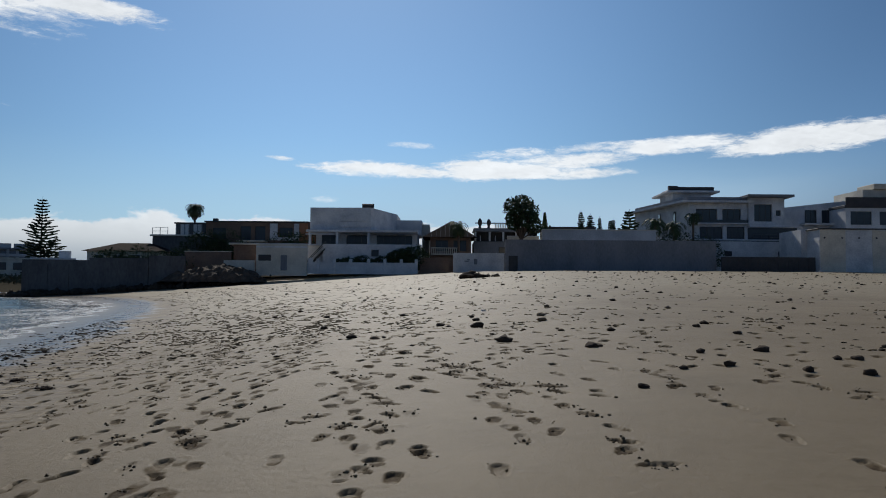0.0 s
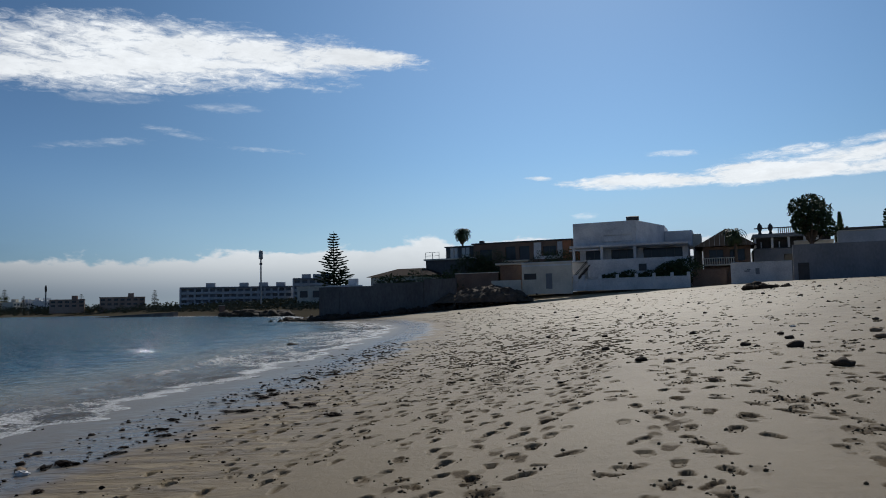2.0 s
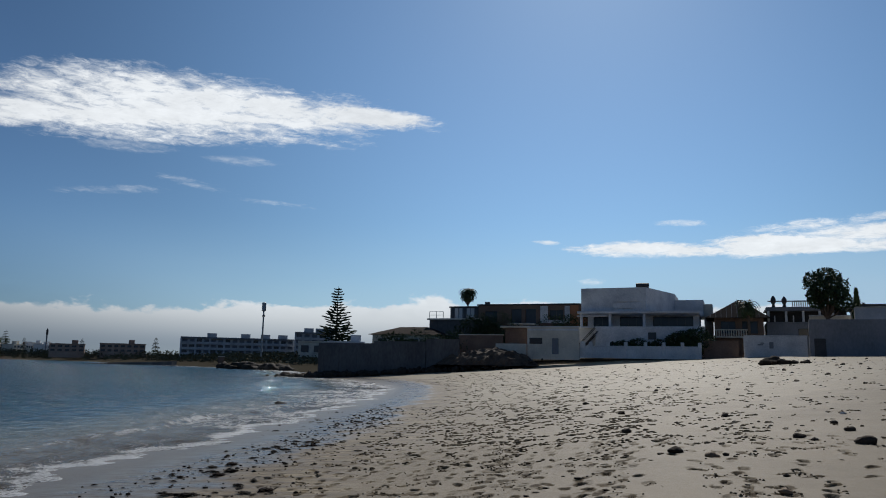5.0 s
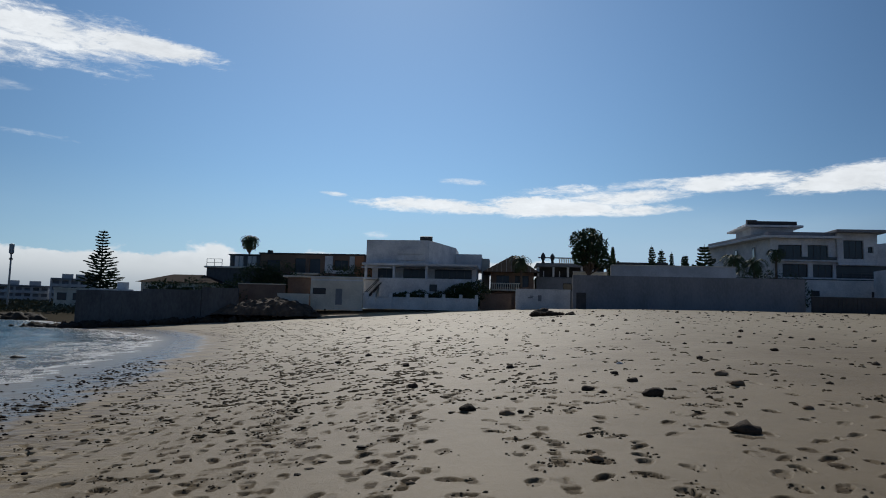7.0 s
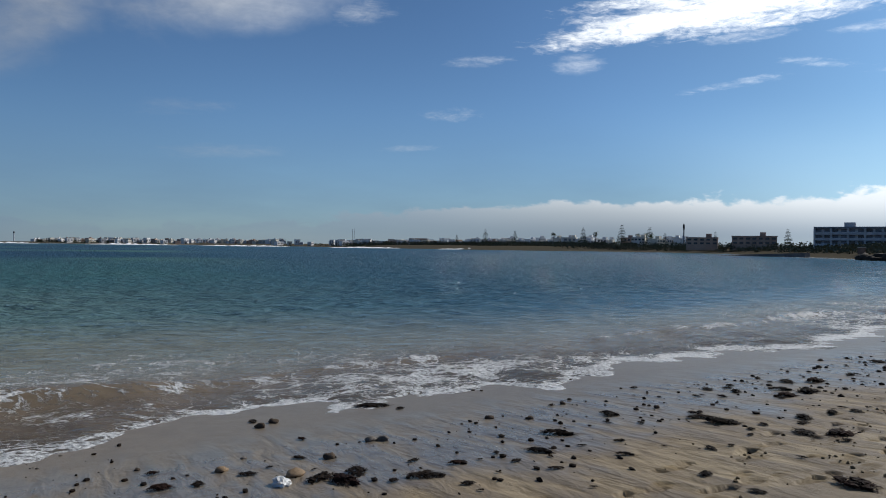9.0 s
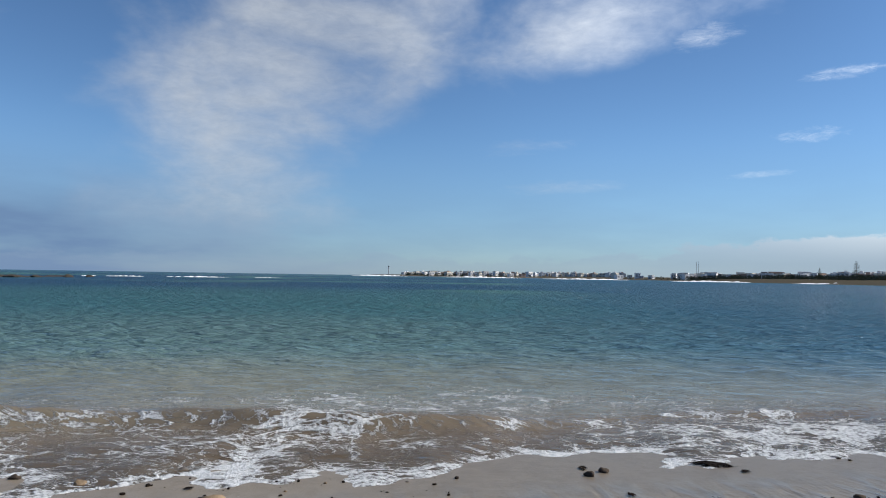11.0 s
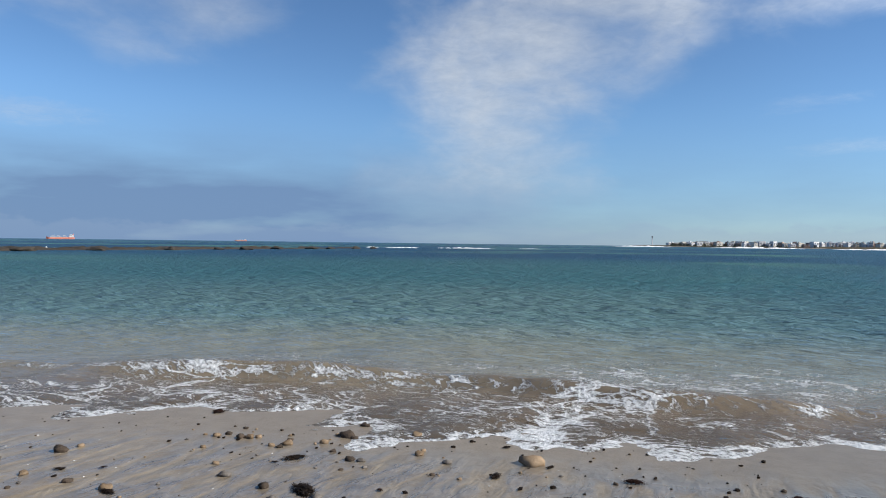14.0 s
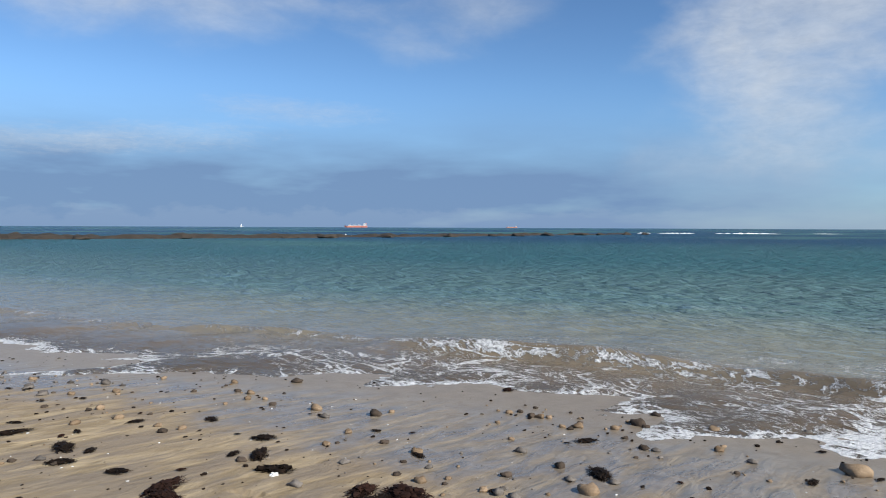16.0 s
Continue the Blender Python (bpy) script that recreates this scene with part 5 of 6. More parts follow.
def apartment(label, at, turn, w, hgt, storeys, bays):
    h = thing("apartment_block", label, "building", at, turn)
    part("wall", boxes([(-w / 2, w / 2, 1.6, 13, -3, hgt)]), PALE, h)
    part("roof", boxes([(-w / 2 - .3, w / 2 + .3, 0, 13.3, hgt + .01, hgt + .7)]), GREY, h)
    for s in range(storeys):
        z = hgt * s / storeys
        part("balcony_slab", boxes([(-w / 2, w / 2, 0, 1.59, z - .15, z + .95)]), PALE, h)
        for b in range(bays):
            x = -w / 2 + (b + .5) * w / bays
            part("window", boxes([(x - w / bays * .34, x + w / bays * .34, 1.45, 1.59, z + .96, z + hgt / storeys - .3)]), GLASS if (b * 5 + s * 3) % 4 == 0 else GREY, h)
    for b in range(0, bays + 1, 2):
        x = -w / 2 + b * w / bays
        part("pier", boxes([(x - .35, x + .35, -.1, 1.58, -3, hgt)]), PALE, h)
    for x in (-w * .28, w * .02, w * .2, w * .36):
        part("stair_head", boxes([(x, x + 4.2, 3, 8, hgt + .7, hgt + 2.6)]), PALE, h)
    return h


apartment("long three-storey white apartment block with balconies", (-212, 285, 4.3), 36.4, 50, 7.4, 3, 16)
apartment("taller white apartment building behind the pine", (-176, 292, 4.3), 31.6, 17, 10.4, 4, 5)
far_house("pinkish apartment building at the edge of the scrub", (-325, 330, 5.0), 44, 24, 12, 5.0, PINK, 2, 7, "apartment_house")
far_house("pinkish low villa by the scrub", (-352, 316, 4.8), 46, 18, 10, 4.4, PINK, 2, 5)
far_house("white building with a flat roof on the bay", (-112, 205, 3.6), 28, 11, 10, 4.6, WHITE, 2, 3)
far_house("low white house on the bay", (-122, 205, 3.8), 32, 12, 9, 4.4, CREAM, 1, 3)

rng = random.Random(5)
# ranks of houses along the far shore
for i in range(290):
    k = rng.random() ** 0.9
    az = 49 + 47 * k
    reach = float(np.interp(az, [48, 56, 62, 70, 78, 86, 92, 98], [540, 660, 760, 920, 1170, 1470, 1770, 2070])) + rng.uniform(20, 170)
    x, y = -2 - reach * math.sin(radians(az)), 6 + reach * math.cos(radians(az))
    if float(shore_distance(np.array([x]), np.array([y]))[0]) < 22:
        continue
    big = reach / 900
    wide, tall = rng.uniform(5, 12) * (0.8 + .3 * big), rng.choice((3.6, 5.0, 5.5, 6.5, 8.0)) * (0.75 + .3 * big)
    mat = rng.choice((FAR_WHITE, FAR_WHITE, FAR_WHITE, CREAM, PINK))
    far_house("pale house among trees across the bay", (x, y, on_ground(x, y)), az + rng.uniform(-10, 60), wide, 9, tall, mat, 2 if reach < 900 else 1, 3 if reach < 900 else 2)
# the terraces out on the headland
for i in range(96):
    k = i / 95
    az = 97.2 - 17 * k
    reach = 2130 - 560 * k + rng.uniform(-10, 90)
    x, y = -2 - reach * math.sin(radians(az)), 6 + reach * math.cos(radians(az))
    while float(shore_distance(np.array([x]), np.array([y]))[0]) < 12 and reach < 2600:
        reach += 15
        x, y = -2 - reach * math.sin(radians(az)), 6 + reach * math.cos(radians(az))
    far_house("pale apartment terrace out on the headland", (x, y, max(4.0, on_ground(x, y))), az + rng.uniform(-10, 60), rng.uniform(6, 17), 12, rng.uniform(4.5, 10), rng.choice((FAR_WHITE, FAR_WHITE, CREAM, PINK)), 2, 2, "headland_terrace", "terraces on the headland")
t = thing("lighthouse", "thin pale lighthouse tower out on the headland", "tower", (-2092, -300, 5))
part("tower", tube(bmesh.new(), [(0, 0, -2), (0, 0, 20)], [1.5, 1.1], 10), PALE, t)
part("lantern", tube(bmesh.new(), [(0, 0, 20.0), (0, 0, 21), (0, 0, 23), (0, 0, 24)], [2.4, 2.4, 1.6, .3], 10), DARK, t)
for dx in (-6, 6):
    t = thing("radio_mast", "thin dark radio mast among far houses", "mast", (-1235 + dx, 338, 6))
    part("pole", tube(bmesh.new(), [(0, 0, 0), (0, 0, 26)], [.5, .3], 6), METAL, t)
    part("antenna", boxes([(-1.6, 1.6, -.3, .3, 17, 17.7), (-1.1, 1.1, -.3, .3, 21, 21.6)]), METAL, t)

# woods: uncounted crowns along the bay
bm = bmesh.new()
for i in range(3000):
    az = rng.uniform(29, 97)
    base = float(np.interp(az, [28, 34, 42, 48, 56, 62, 70, 78, 86, 92, 98], [235, 300, 350, 480, 600, 720, 880, 1130, 1430, 1730, 2030]))
    reach = base + abs(rng.gauss(0, 75)) - 25
    x, y = -2 - reach * math.sin(radians(az)), 6 + reach * math.cos(radians(az))
    s = float(shore_distance(np.array([x]), np.array([y]))[0])
    if s < (9 if reach > 420 else 26):
        continue
    z = on_ground(x, y)
    size = rng.uniform(0.6, 2.3) * (0.75 + reach / 1700) * (0.55 if reach < 420 else 1)
    leaf_cloud(bm, (x, y, z + size * .75), (size * rng.uniform(.9, 1.7), size * 1.2, size * rng.uniform(.8, 1.1)), 22, size * .42, rng)
    tube(bm, [(x, y, z - .5), (x, y, z + size)], [.2, .1], 3)
ob = part("far_woods", bm, SCRUB)
tagged(ob, "dark woods and gardens across the bay", "trees", kind="stuff")
bm = bmesh.new()
for i in range(1000):
    az = rng.uniform(27, 66)
    base = float(np.interp(az, [27, 34, 42, 48, 56, 62, 66], [150, 225, 290, 400, 540, 640, 720]))
    reach = base + abs(rng.gauss(0, 45))
    x, y = -2 - reach * math.sin(radians(az)), 6 + reach * math.cos(radians(az))
    s = float(shore_distance(np.array([x]), np.array([y]))[0])
    if s < 15:
        continue
    z = on_ground(x, y)
    size = rng.uniform(.6, 1.9) * (.7 + reach / 600)
    leaf_cloud(bm, (x, y, z + size * .4), (size * 2.2, size * 1.6, size * .7), 16, size * .4, rng)
ob = part("far_scrub", bm, SCRUB)
tagged(ob, "low dark scrub above the far beach", "scrub", kind="stuff")

for i, (x, y, top) in enumerate(((-565, 370, 22), (-539, 393, 24.5), (-490, 385, 20.8), (-620, 330, 19), (-660, 318, 21), (-585, 385, 16), (-515, 372, 14), (-690, 300, 15), (-455, 372, 15), (-402, 372, 15), (-340, 372, 16))):
    z = on_ground(x, y)
    norfolk_pine("far_pine", "tall dark pine standing up over far houses", (x, y, z), top - z, (top - z) * .24, 60 + i, 13, "pines across the bay")
for i, (x, y, top) in enumerate(((-528, 402, 16), (-520, 404, 16.5), (-510, 402, 15.6), (-586, 352, 17), (-548, 372, 17.5))):
    z = on_ground(x, y)
    palm("far_palm", "small palm among far houses", (x, y, z), top - z - 1.5, 3.0, 80 + i, 18)
t = thing("water_tower", "small dark-headed water tower across the bay", "tower", (-433, 371, 4.5))
part("legs", tube(bmesh.new(), [(0, 0, -1), (0, 0, 12)], [.5, .45], 8), GREY, t)
part("tank", tube(bmesh.new(), [(0, 0, 11.8), (0, 0, 12.6), (0, 0, 15.4), (0, 0, 16.6)], [.4, .7, .7, .2], 12), DARK, t)

# mast, jetty, hut and shore rocks
t = thing("phone_mast", "tall dark phone mast with a drum of antennas", "mast", (-151, 216.5, 3.0))
part("pole", tube(bmesh.new(), [(0, 0, -.5), (0, 0, 16.8)], [.34, .24], 10), METAL, t)
part("antenna_drum", tube(bmesh.new(), [(0, 0, 16.0), (0, 0, 16.3), (0, 0, 19.0), (0, 0, 19.2)], [.3, .72, .72, .3], 12), METAL, t)
part("collar", tube(bmesh.new(), [(0, 0, 14.2), (0, 0, 14.8)], [.5, .5], 10), DARK, t)
t = thing("jetty", "low dark concrete jetty lying along the far water", "jetty", (-170, 196, 0), 4)
bm = bmesh.new()
prism(bm, [(-26, -.8), (0, -1.2), (0, 1.2), (-26, .8)], -1.0, 1, [.5, 1.4, 1.4, .5])
part("slab", bm, CONCRETE, t)
for i in range(6):
    part("block", boxes([(-27.5 - i * 1.6, -26.6 - i * 1.6, -.6, .5, -.6, .35 - .04 * i)], .1), CONCRETE, t)
t = thing("concrete_hut", "small square brown concrete hut on the far beach", "hut", (-157, 203, on_ground(-157, 203) - .1), 38)
part("wall", boxes([(-1.0, 1.0, -1.0, 1.0, -.3, 2.3)], .05), BROWN, t)
part("roof", boxes([(-1.1, 1.1, -1.1, 1.1, 2.303, 2.5)], .04), CREAM, t)


def boulder(name, label, at, size, seed, mat=REEF, flat=.5, turn=0, group="", category="rock"):
    me = BOULDERS.get((seed % 6, mat.name))
    if not me:
        me = BOULDERS[seed % 6, mat.name] = pebble_mesh("rock", mat, seed % 6 + 1, 1.0, .55, 3)
    ob = new(name, me)
    ob.matrix_world = pose(at[0], at[1], at[2], 0, 0, turn) @ Matrix.Diagonal((size, size * .75, size * flat, 1))
    return tagged(ob, label, category, group)


BOULDERS = {}
for i in range(26):
    k = i / 25
    x, y = -97 - 26 * k + rng.uniform(-3, 3), 150 + 10 * k + rng.uniform(-4, 4)
    boulder("shore_rock", "dark wet rock at the far water's edge", (x, y, .25), rng.uniform(1.5, 5.0), i, REEF, rng.uniform(.35, .7), rng.uniform(0, 180), "rocks at the far water's edge")
boulder("shore_rock", "dark rock awash in the shallows", (-21.4, 33.9, .0), .55, 3, REEF, .4, 20, "rocks at the far water's edge")
for i in range(110):
    k = i / 109
    x = -60 + 28 * k + rng.uniform(-.6, .6)
    y = 91.6 + rng.uniform(-2.6, .8) + 1.7 * k
    boulder("wall_rock", "dark rock tumbled along the sea wall foot", (x, y, on_ground(x, y) + .2), rng.uniform(.6, 1.7), i, REEF, rng.uniform(.5, .8), rng.uniform(0, 180), "rocks along the sea wall")
bm = bmesh.new()
bmesh.ops.create_grid(bm, x_segments=46, y_segments=22, size=0.5)
for v in bm.verts:
    x, y = v.co.x * 2, v.co.y * 2
    fall = max(0.0, 1 - x * x - y * y)
    p = Vector((v.co.x * 13, v.co.y * 7, 3.0))
    v.co = Vector((x * 6.8, y * 3.8, 2.0 * fall ** .7 * (1 + .25 * x) + .5 * fall ** .3 * noise.fractal(p * 1.3, .7, 2.2, 5) - .25))
t = part("earth_mound", bm, surface("earth_rubble", (.042, .031, .023), (.16, .115, .08), 1.2, .95, .6, .1, 8))
t.matrix_world = pose(-30.8, 95.0, 2.35, 0, 0, 8)
tagged(t, "heap of dark earth and stones against the walls", "rubble")
for i in range(46):
    x, y = rng.gauss(-31, 3.4), rng.uniform(91.5, 95)
    boulder("rubble_stone", "loose stone lying on the rubble slope", (x, y, on_ground(x, y) + max(0, .3 * (y - 92))), rng.uniform(.25, .8), i, STONE_GREY if i % 4 == 0 else REEF, .7, rng.uniform(0, 180), "stones on the rubble")

# the reef
LINE = np.array([(-20, -128), (-33, -122), (-77, -113), (-120, -114), (-177, -120), (-219, -125)], float)
bm = bmesh.new()
n_along, n_across = 420, 14
prev = None
for i in range(n_along + 1):
    f = i / n_along * (len(LINE) - 1)
    j = min(int(f), len(LINE) - 2)
    c = LINE[j] + (LINE[j + 1] - LINE[j]) * (f - j)
    row = []
    k = i / n_along
    wide = (9 - 5 * k) * (1 + .35 * noise.noise(Vector((i * .05, 2, 0))))
    for a in range(n_across + 1):
        q = a / n_across * 2 - 1
        p = Vector((c[0], c[1] + q * wide, 0))
        top = (1.45 - .75 * k) * (1 - q * q) * (.75 + .5 * noise.noise(p * .12)) + .42 * noise.fractal(p * .45, .7, 2.1, 5)
        row.append(bm.verts.new((p.x, p.y, top - .35 - .9 * q ** 4)))
    if prev:
        for a in range(n_across):
            bm.faces.new((prev[a], prev[a + 1], row[a + 1], row[a]))
    prev = row
ob = part("reef", bm, REEF)
tagged(ob, "long low brown rock reef lying across the bay", "reef", kind="structure")
for i in range(14):
    x = -30 - i * 14 + rng.uniform(-4, 4)
    boulder("reef_rock", "dark rock standing off the reef", (x, float(np.interp(-x, [20, 77, 120, 177, 219], [-128, -113, -114, -120, -125])) + rng.uniform(6, 11), .1), rng.uniform(2, 4.5), i, REEF, .3, rng.uniform(0, 90), "rocks off the reef")
FOAM = surface("sea_foam", (.72, .74, .75), (.9, .9, .9), 2.0, .9, .6, .05, 14)
for i, (az, reach, wide, hgt) in enumerate(((117.5, 300, 8, .45), (112.6, 310, 14, .45), (119.8, 300, 3, .5), (107.5, 330, 7, .25), (143, 165, 4, .5), (133, 190, 7, .5), (99, 1500, 60, 2.5), (91, 1250, 70, 2.5), (83, 1000, 60, 2.0), (74, 760, 40, 1.6), (66, 640, 30, 1.2))):
    x, y = -2 - reach * math.sin(radians(az)), 6 + reach * math.cos(radians(az))
    bm = bmesh.new()
    bmesh.ops.create_grid(bm, x_segments=60, y_segments=5, size=.5)
    for v in bm.verts:
        u, w = v.co.x * 2, v.co.y * 2
        v.co = Vector((u * wide, w * wide * .12, max(-.3, hgt * (1 - u * u) * (1 - w * w) * (.55 + noise.noise(Vector((u * 9 + i * 5, w, 0))))) - .05))
    t = part("breaking_wave", bm, FOAM, None, "", True)
    t.matrix_world = pose(x, y, .02, 0, 0, az)
    tagged(t, "white line of surf breaking on far rocks", "surf", "surf on the rocks")


def ship(label, at, turn, length, mat):
    t = thing("cargo_ship", label, "ship", at, turn)
    h = length / 2
    bm = bmesh.new()
    plan = [(-h, -.055 * length), (h * .8, -.055 * length), (h, 0), (h * .8, .055 * length), (-h, .055 * length)]
    prism(bm, plan, -1, 5, [.075 * length, .06 * length, .095 * length, .06 * length, .075 * length])
    part("hull", bm, mat, t, "red hull")
    part("deckhouse", boxes([(-h * .92, -h * .62, -.05 * length, .05 * length, .06 * length, .15 * length)], .4), PLASTIC, t, "white deckhouse")
    part("bridge", boxes([(-h * .86, -h * .66, -.06 * length, .06 * length, .151 * length, .18 * length)], .3), PLASTIC, t)
    part("funnel", tube(bmesh.new(), [(-h * .9, 0, .15 * length), (-h * .9, 0, .21 * length)], [.018 * length] * 2, 8), HULL, t)
    for x in (-.35, .05, .45):
        part("crane", tube(bmesh.new(), [(h * x, 0, .05 * length), (h * x, 0, .15 * length), (h * x + .09 * length, 0, .13 * length)], [.008 * length] * 3, 5), PLASTIC, t)
    part("deck_cargo", boxes([(-h * .55, h * .7, -.035 * length, .035 * length, .055 * length, .085 * length)], .3), CREAM, t)
    return t


for az, reach, length in ((141.9, 3000, 92), (129.75, 3700, 56)):
    ship("red and white cargo ship anchored on the horizon", (-2 - reach * math.sin(radians(az)), 6 + reach * math.cos(radians(az)), .0), az + 180 - 8, length, HULL)
t = thing("sailing_boat", "tiny white sailing boat on the horizon", "boat", (-2 - 2800 * math.sin(radians(150.5)), 6 + 2800 * math.cos(radians(150.5)), 0), 150)
bm = bmesh.new()
prism(bm, [(-6, -1.5), (4, -1.5), (7, 0), (4, 1.5), (-6, 1.5)], -.5, 1.6)
part("hull", bm, PLASTIC, t)
part("sail", prism(bmesh.new(), [(-4.5, -.15), (1, -.15), (1, .15), (-4.5, .15)], 2.2, 4, [3.2, 13, 13, 3.2]), PLASTIC, t)


# ---------------------------------------------------------------- stones, seaweed and litter on the sand
def sand_at(x, y):
    """Height of the trodden sand."""
    i = min(max(int(np.searchsorted(gx_lines, x)), 1), len(gx_lines) - 1)
    j = min(max(int(np.searchsorted(gy_lines, y)), 1), len(gy_lines) - 1)
    u = (x - gx_lines[i - 1]) / (gx_lines[i] - gx_lines[i - 1])
    v = (y - gy_lines[j - 1]) / (gy_lines[j] - gy_lines[j - 1])
    a = GZ[j - 1, i - 1] * (1 - u) + GZ[j - 1, i] * u
    b = GZ[j, i - 1] * (1 - u) + GZ[j, i] * u
    return float(a * (1 - v) + b * v)


def shore_x(y):
    return float(np.interp(y, [-22, -13, -7, -4, -1, 2, 5, 8.5, 11.5, 15.5, 21, 29, 45, 60, 76], [-1.5, -4, -6.2, -7.6, -9, -9.7, -10.2, -11.1, -11.9, -12.85, -14.2, -16.8, -22.2, -28.4, -38]))


def weed_mesh(seed, mat):
    """A matted heap of wet fronds: lumps, with short ribbons hanging out of them."""
    r = random.Random(seed)
    bm = bmesh.new()
    for i in range(16):
        k = r.random() ** .7
        a = r.uniform(0, 6.28)
        c = Vector((math.cos(a) * .36 * k, math.sin(a) * .25 * k, .05 + .10 * (1 - k)))
        made = bmesh.ops.create_icosphere(bm, subdivisions=2, radius=r.uniform(.05, .125))
        for v in made["verts"]:
            q = 1 + .8 * noise.noise(v.co * 13 + Vector((seed * 3 + i, 0, 0))) + .5 * noise.noise(v.co * 34 + Vector((seed, i, 0)))
            v.co = c + Vector((v.co.x * q * 1.2, v.co.y * q, v.co.z * q * .75))
            v.co.z = max(v.co.z, -.06)
    for i in range(190):
        a, reach = r.uniform(0, 6.28), r.uniform(.10, .26)
        k = r.uniform(.1, 1.0)
        p = Vector((math.cos(a) * .42 * k, math.sin(a) * .30 * k, r.uniform(.02, .2) * (1.1 - k)))
        wide = r.uniform(.012, .03)
        prev = None
        for s in range(4):
            side = Vector((-math.sin(a), math.cos(a), r.uniform(-.5, .5))).normalized() * wide * (1 - s * .22)
            pair = (bm.verts.new(p + side), bm.verts.new(p - side))
            if prev:
                bm.faces.new((prev[0], prev[1], pair[1], pair[0]))
            prev = pair
            a += r.uniform(-.9, .9)
            p = p + Vector((math.cos(a), math.sin(a) * .8, r.uniform(-.6, .4))) * reach * .4
            p.z = max(p.z, -.01)
    return mesh_of("seaweed", bm, mat)


WEEDS = [weed_mesh(i, WEED if i < 5 else WEED_RED) for i in range(7)]
STONES = {m.name: [pebble_mesh("stone", m, i + 1, .6, .5, 2) for i in range(4)] for m in (STONE_DARK, STONE_TAN, STONE_GREY)}


def weed(x, y, size, seed, label="heap of dark wet seaweed on the sand", group="seaweed along the wash line"):
    ob = new("seaweed_clump", WEEDS[seed % 7])
    ob.matrix_world = pose(x, y, sand_at(x, y) + .01, 0, 0, seed * 77 % 360) @ Matrix.Diagonal((size, size * (.6 + .08 * (seed % 5)), size * (.36 + .05 * (seed % 7)), 1))
    return tagged(ob, label, "seaweed", group)


def stone(x, y, size, seed, mat, label, group, name="stone", sink=.18):
    ob = new(name, STONES[mat.name][seed % 4])
    ob.matrix_world = pose(x, y, sand_at(x, y) + size * (.31 - sink), 0, 0, seed * 53 % 360) @ Matrix.Diagonal((size, size, size * (.8 + .1 * (seed % 4)), 1))
    return tagged(ob, label, "stone", group)


bits = random.Random(8)
# the marked stones of the upper beach
for i, (x, y, size, mat, label) in enumerate((
        (-1.88, 14.07, .30, STONE_DARK, "dark rounded stone on trodden sand"), (-1.40, 13.64, .26, STONE_TAN, "flat tan stone half sunk in sand"),
        (-2.96, 17.27, .26, STONE_DARK, "small dark pointed stone on sand"), (.55, 14.8, .36, STONE_DARK, "flat dark stone on smooth sand"),
        (2.77, 8.75, .17, STONE_DARK, "dark peaked stone on smooth sand"), (2.15, 11.2, .34, STONE_DARK, "dark broken stone on sand"), (2.0, 7.6, .16, STONE_DARK, "small dark stone on smooth sand"),
        (3.42, 9.0, .2, STONE_DARK, "small dark stone on smooth sand"), (5.09, 9.7, .2, STONE_DARK, "dark stone beside another"), (5.38, 9.75, .22, STONE_DARK, "dark stone beside another"),
        (4.47, 10.6, .28, STONE_DARK, "flat dark stone on smooth sand"), (3.5, 10.3, .2, STONE_DARK, "small dark stone on smooth sand"), (2.92, 13.4, .24, STONE_DARK, "small dark stone on smooth sand"), (2.13, 17.2, .3, STONE_TAN, "flat brown stone on sand"),
        (4.83, 8.5, .24, STONE_DARK, "dark stone with a chipped edge"), (4.17, 8.6, .2, STONE_DARK, "small dark stone on smooth sand"), (.92, 12.2, .42, STONE_DARK, "broad flat dark stone"), (2.0, 15.9, .3, STONE_TAN, "flat brown stone on sand"))):
    stone(x, y, size * .68, i, mat, label, "stones on the upper beach")
for i in range(7):
    boulder("beach_rock", "dark rock in a small outcrop on the beach", (2.65 + bits.uniform(-1.6, 1.2), 60.9 + bits.uniform(-.6, .6), on_ground(2.65, 61) + .1), bits.uniform(.4, 1.0) if i else 1.6, i, STONE_DARK, .45, bits.uniform(0, 180), "rocks in the outcrop")
for i in range(290):
    y = 8 + 76 * bits.random() ** 1.25
    x = shore_x(y) + 9 + bits.random() * (18 + y * .85)
    if abs(x + 1) < 3 and y < 10:
        continue
    size = bits.uniform(.05, .15) * (1 + y / 70)
    stone(x, y, size, i, STONE_DARK if i % 6 else STONE_TAN, "dark stone scattered up the beach" if i % 6 else "brown stone scattered up the beach", "stones scattered up the beach")

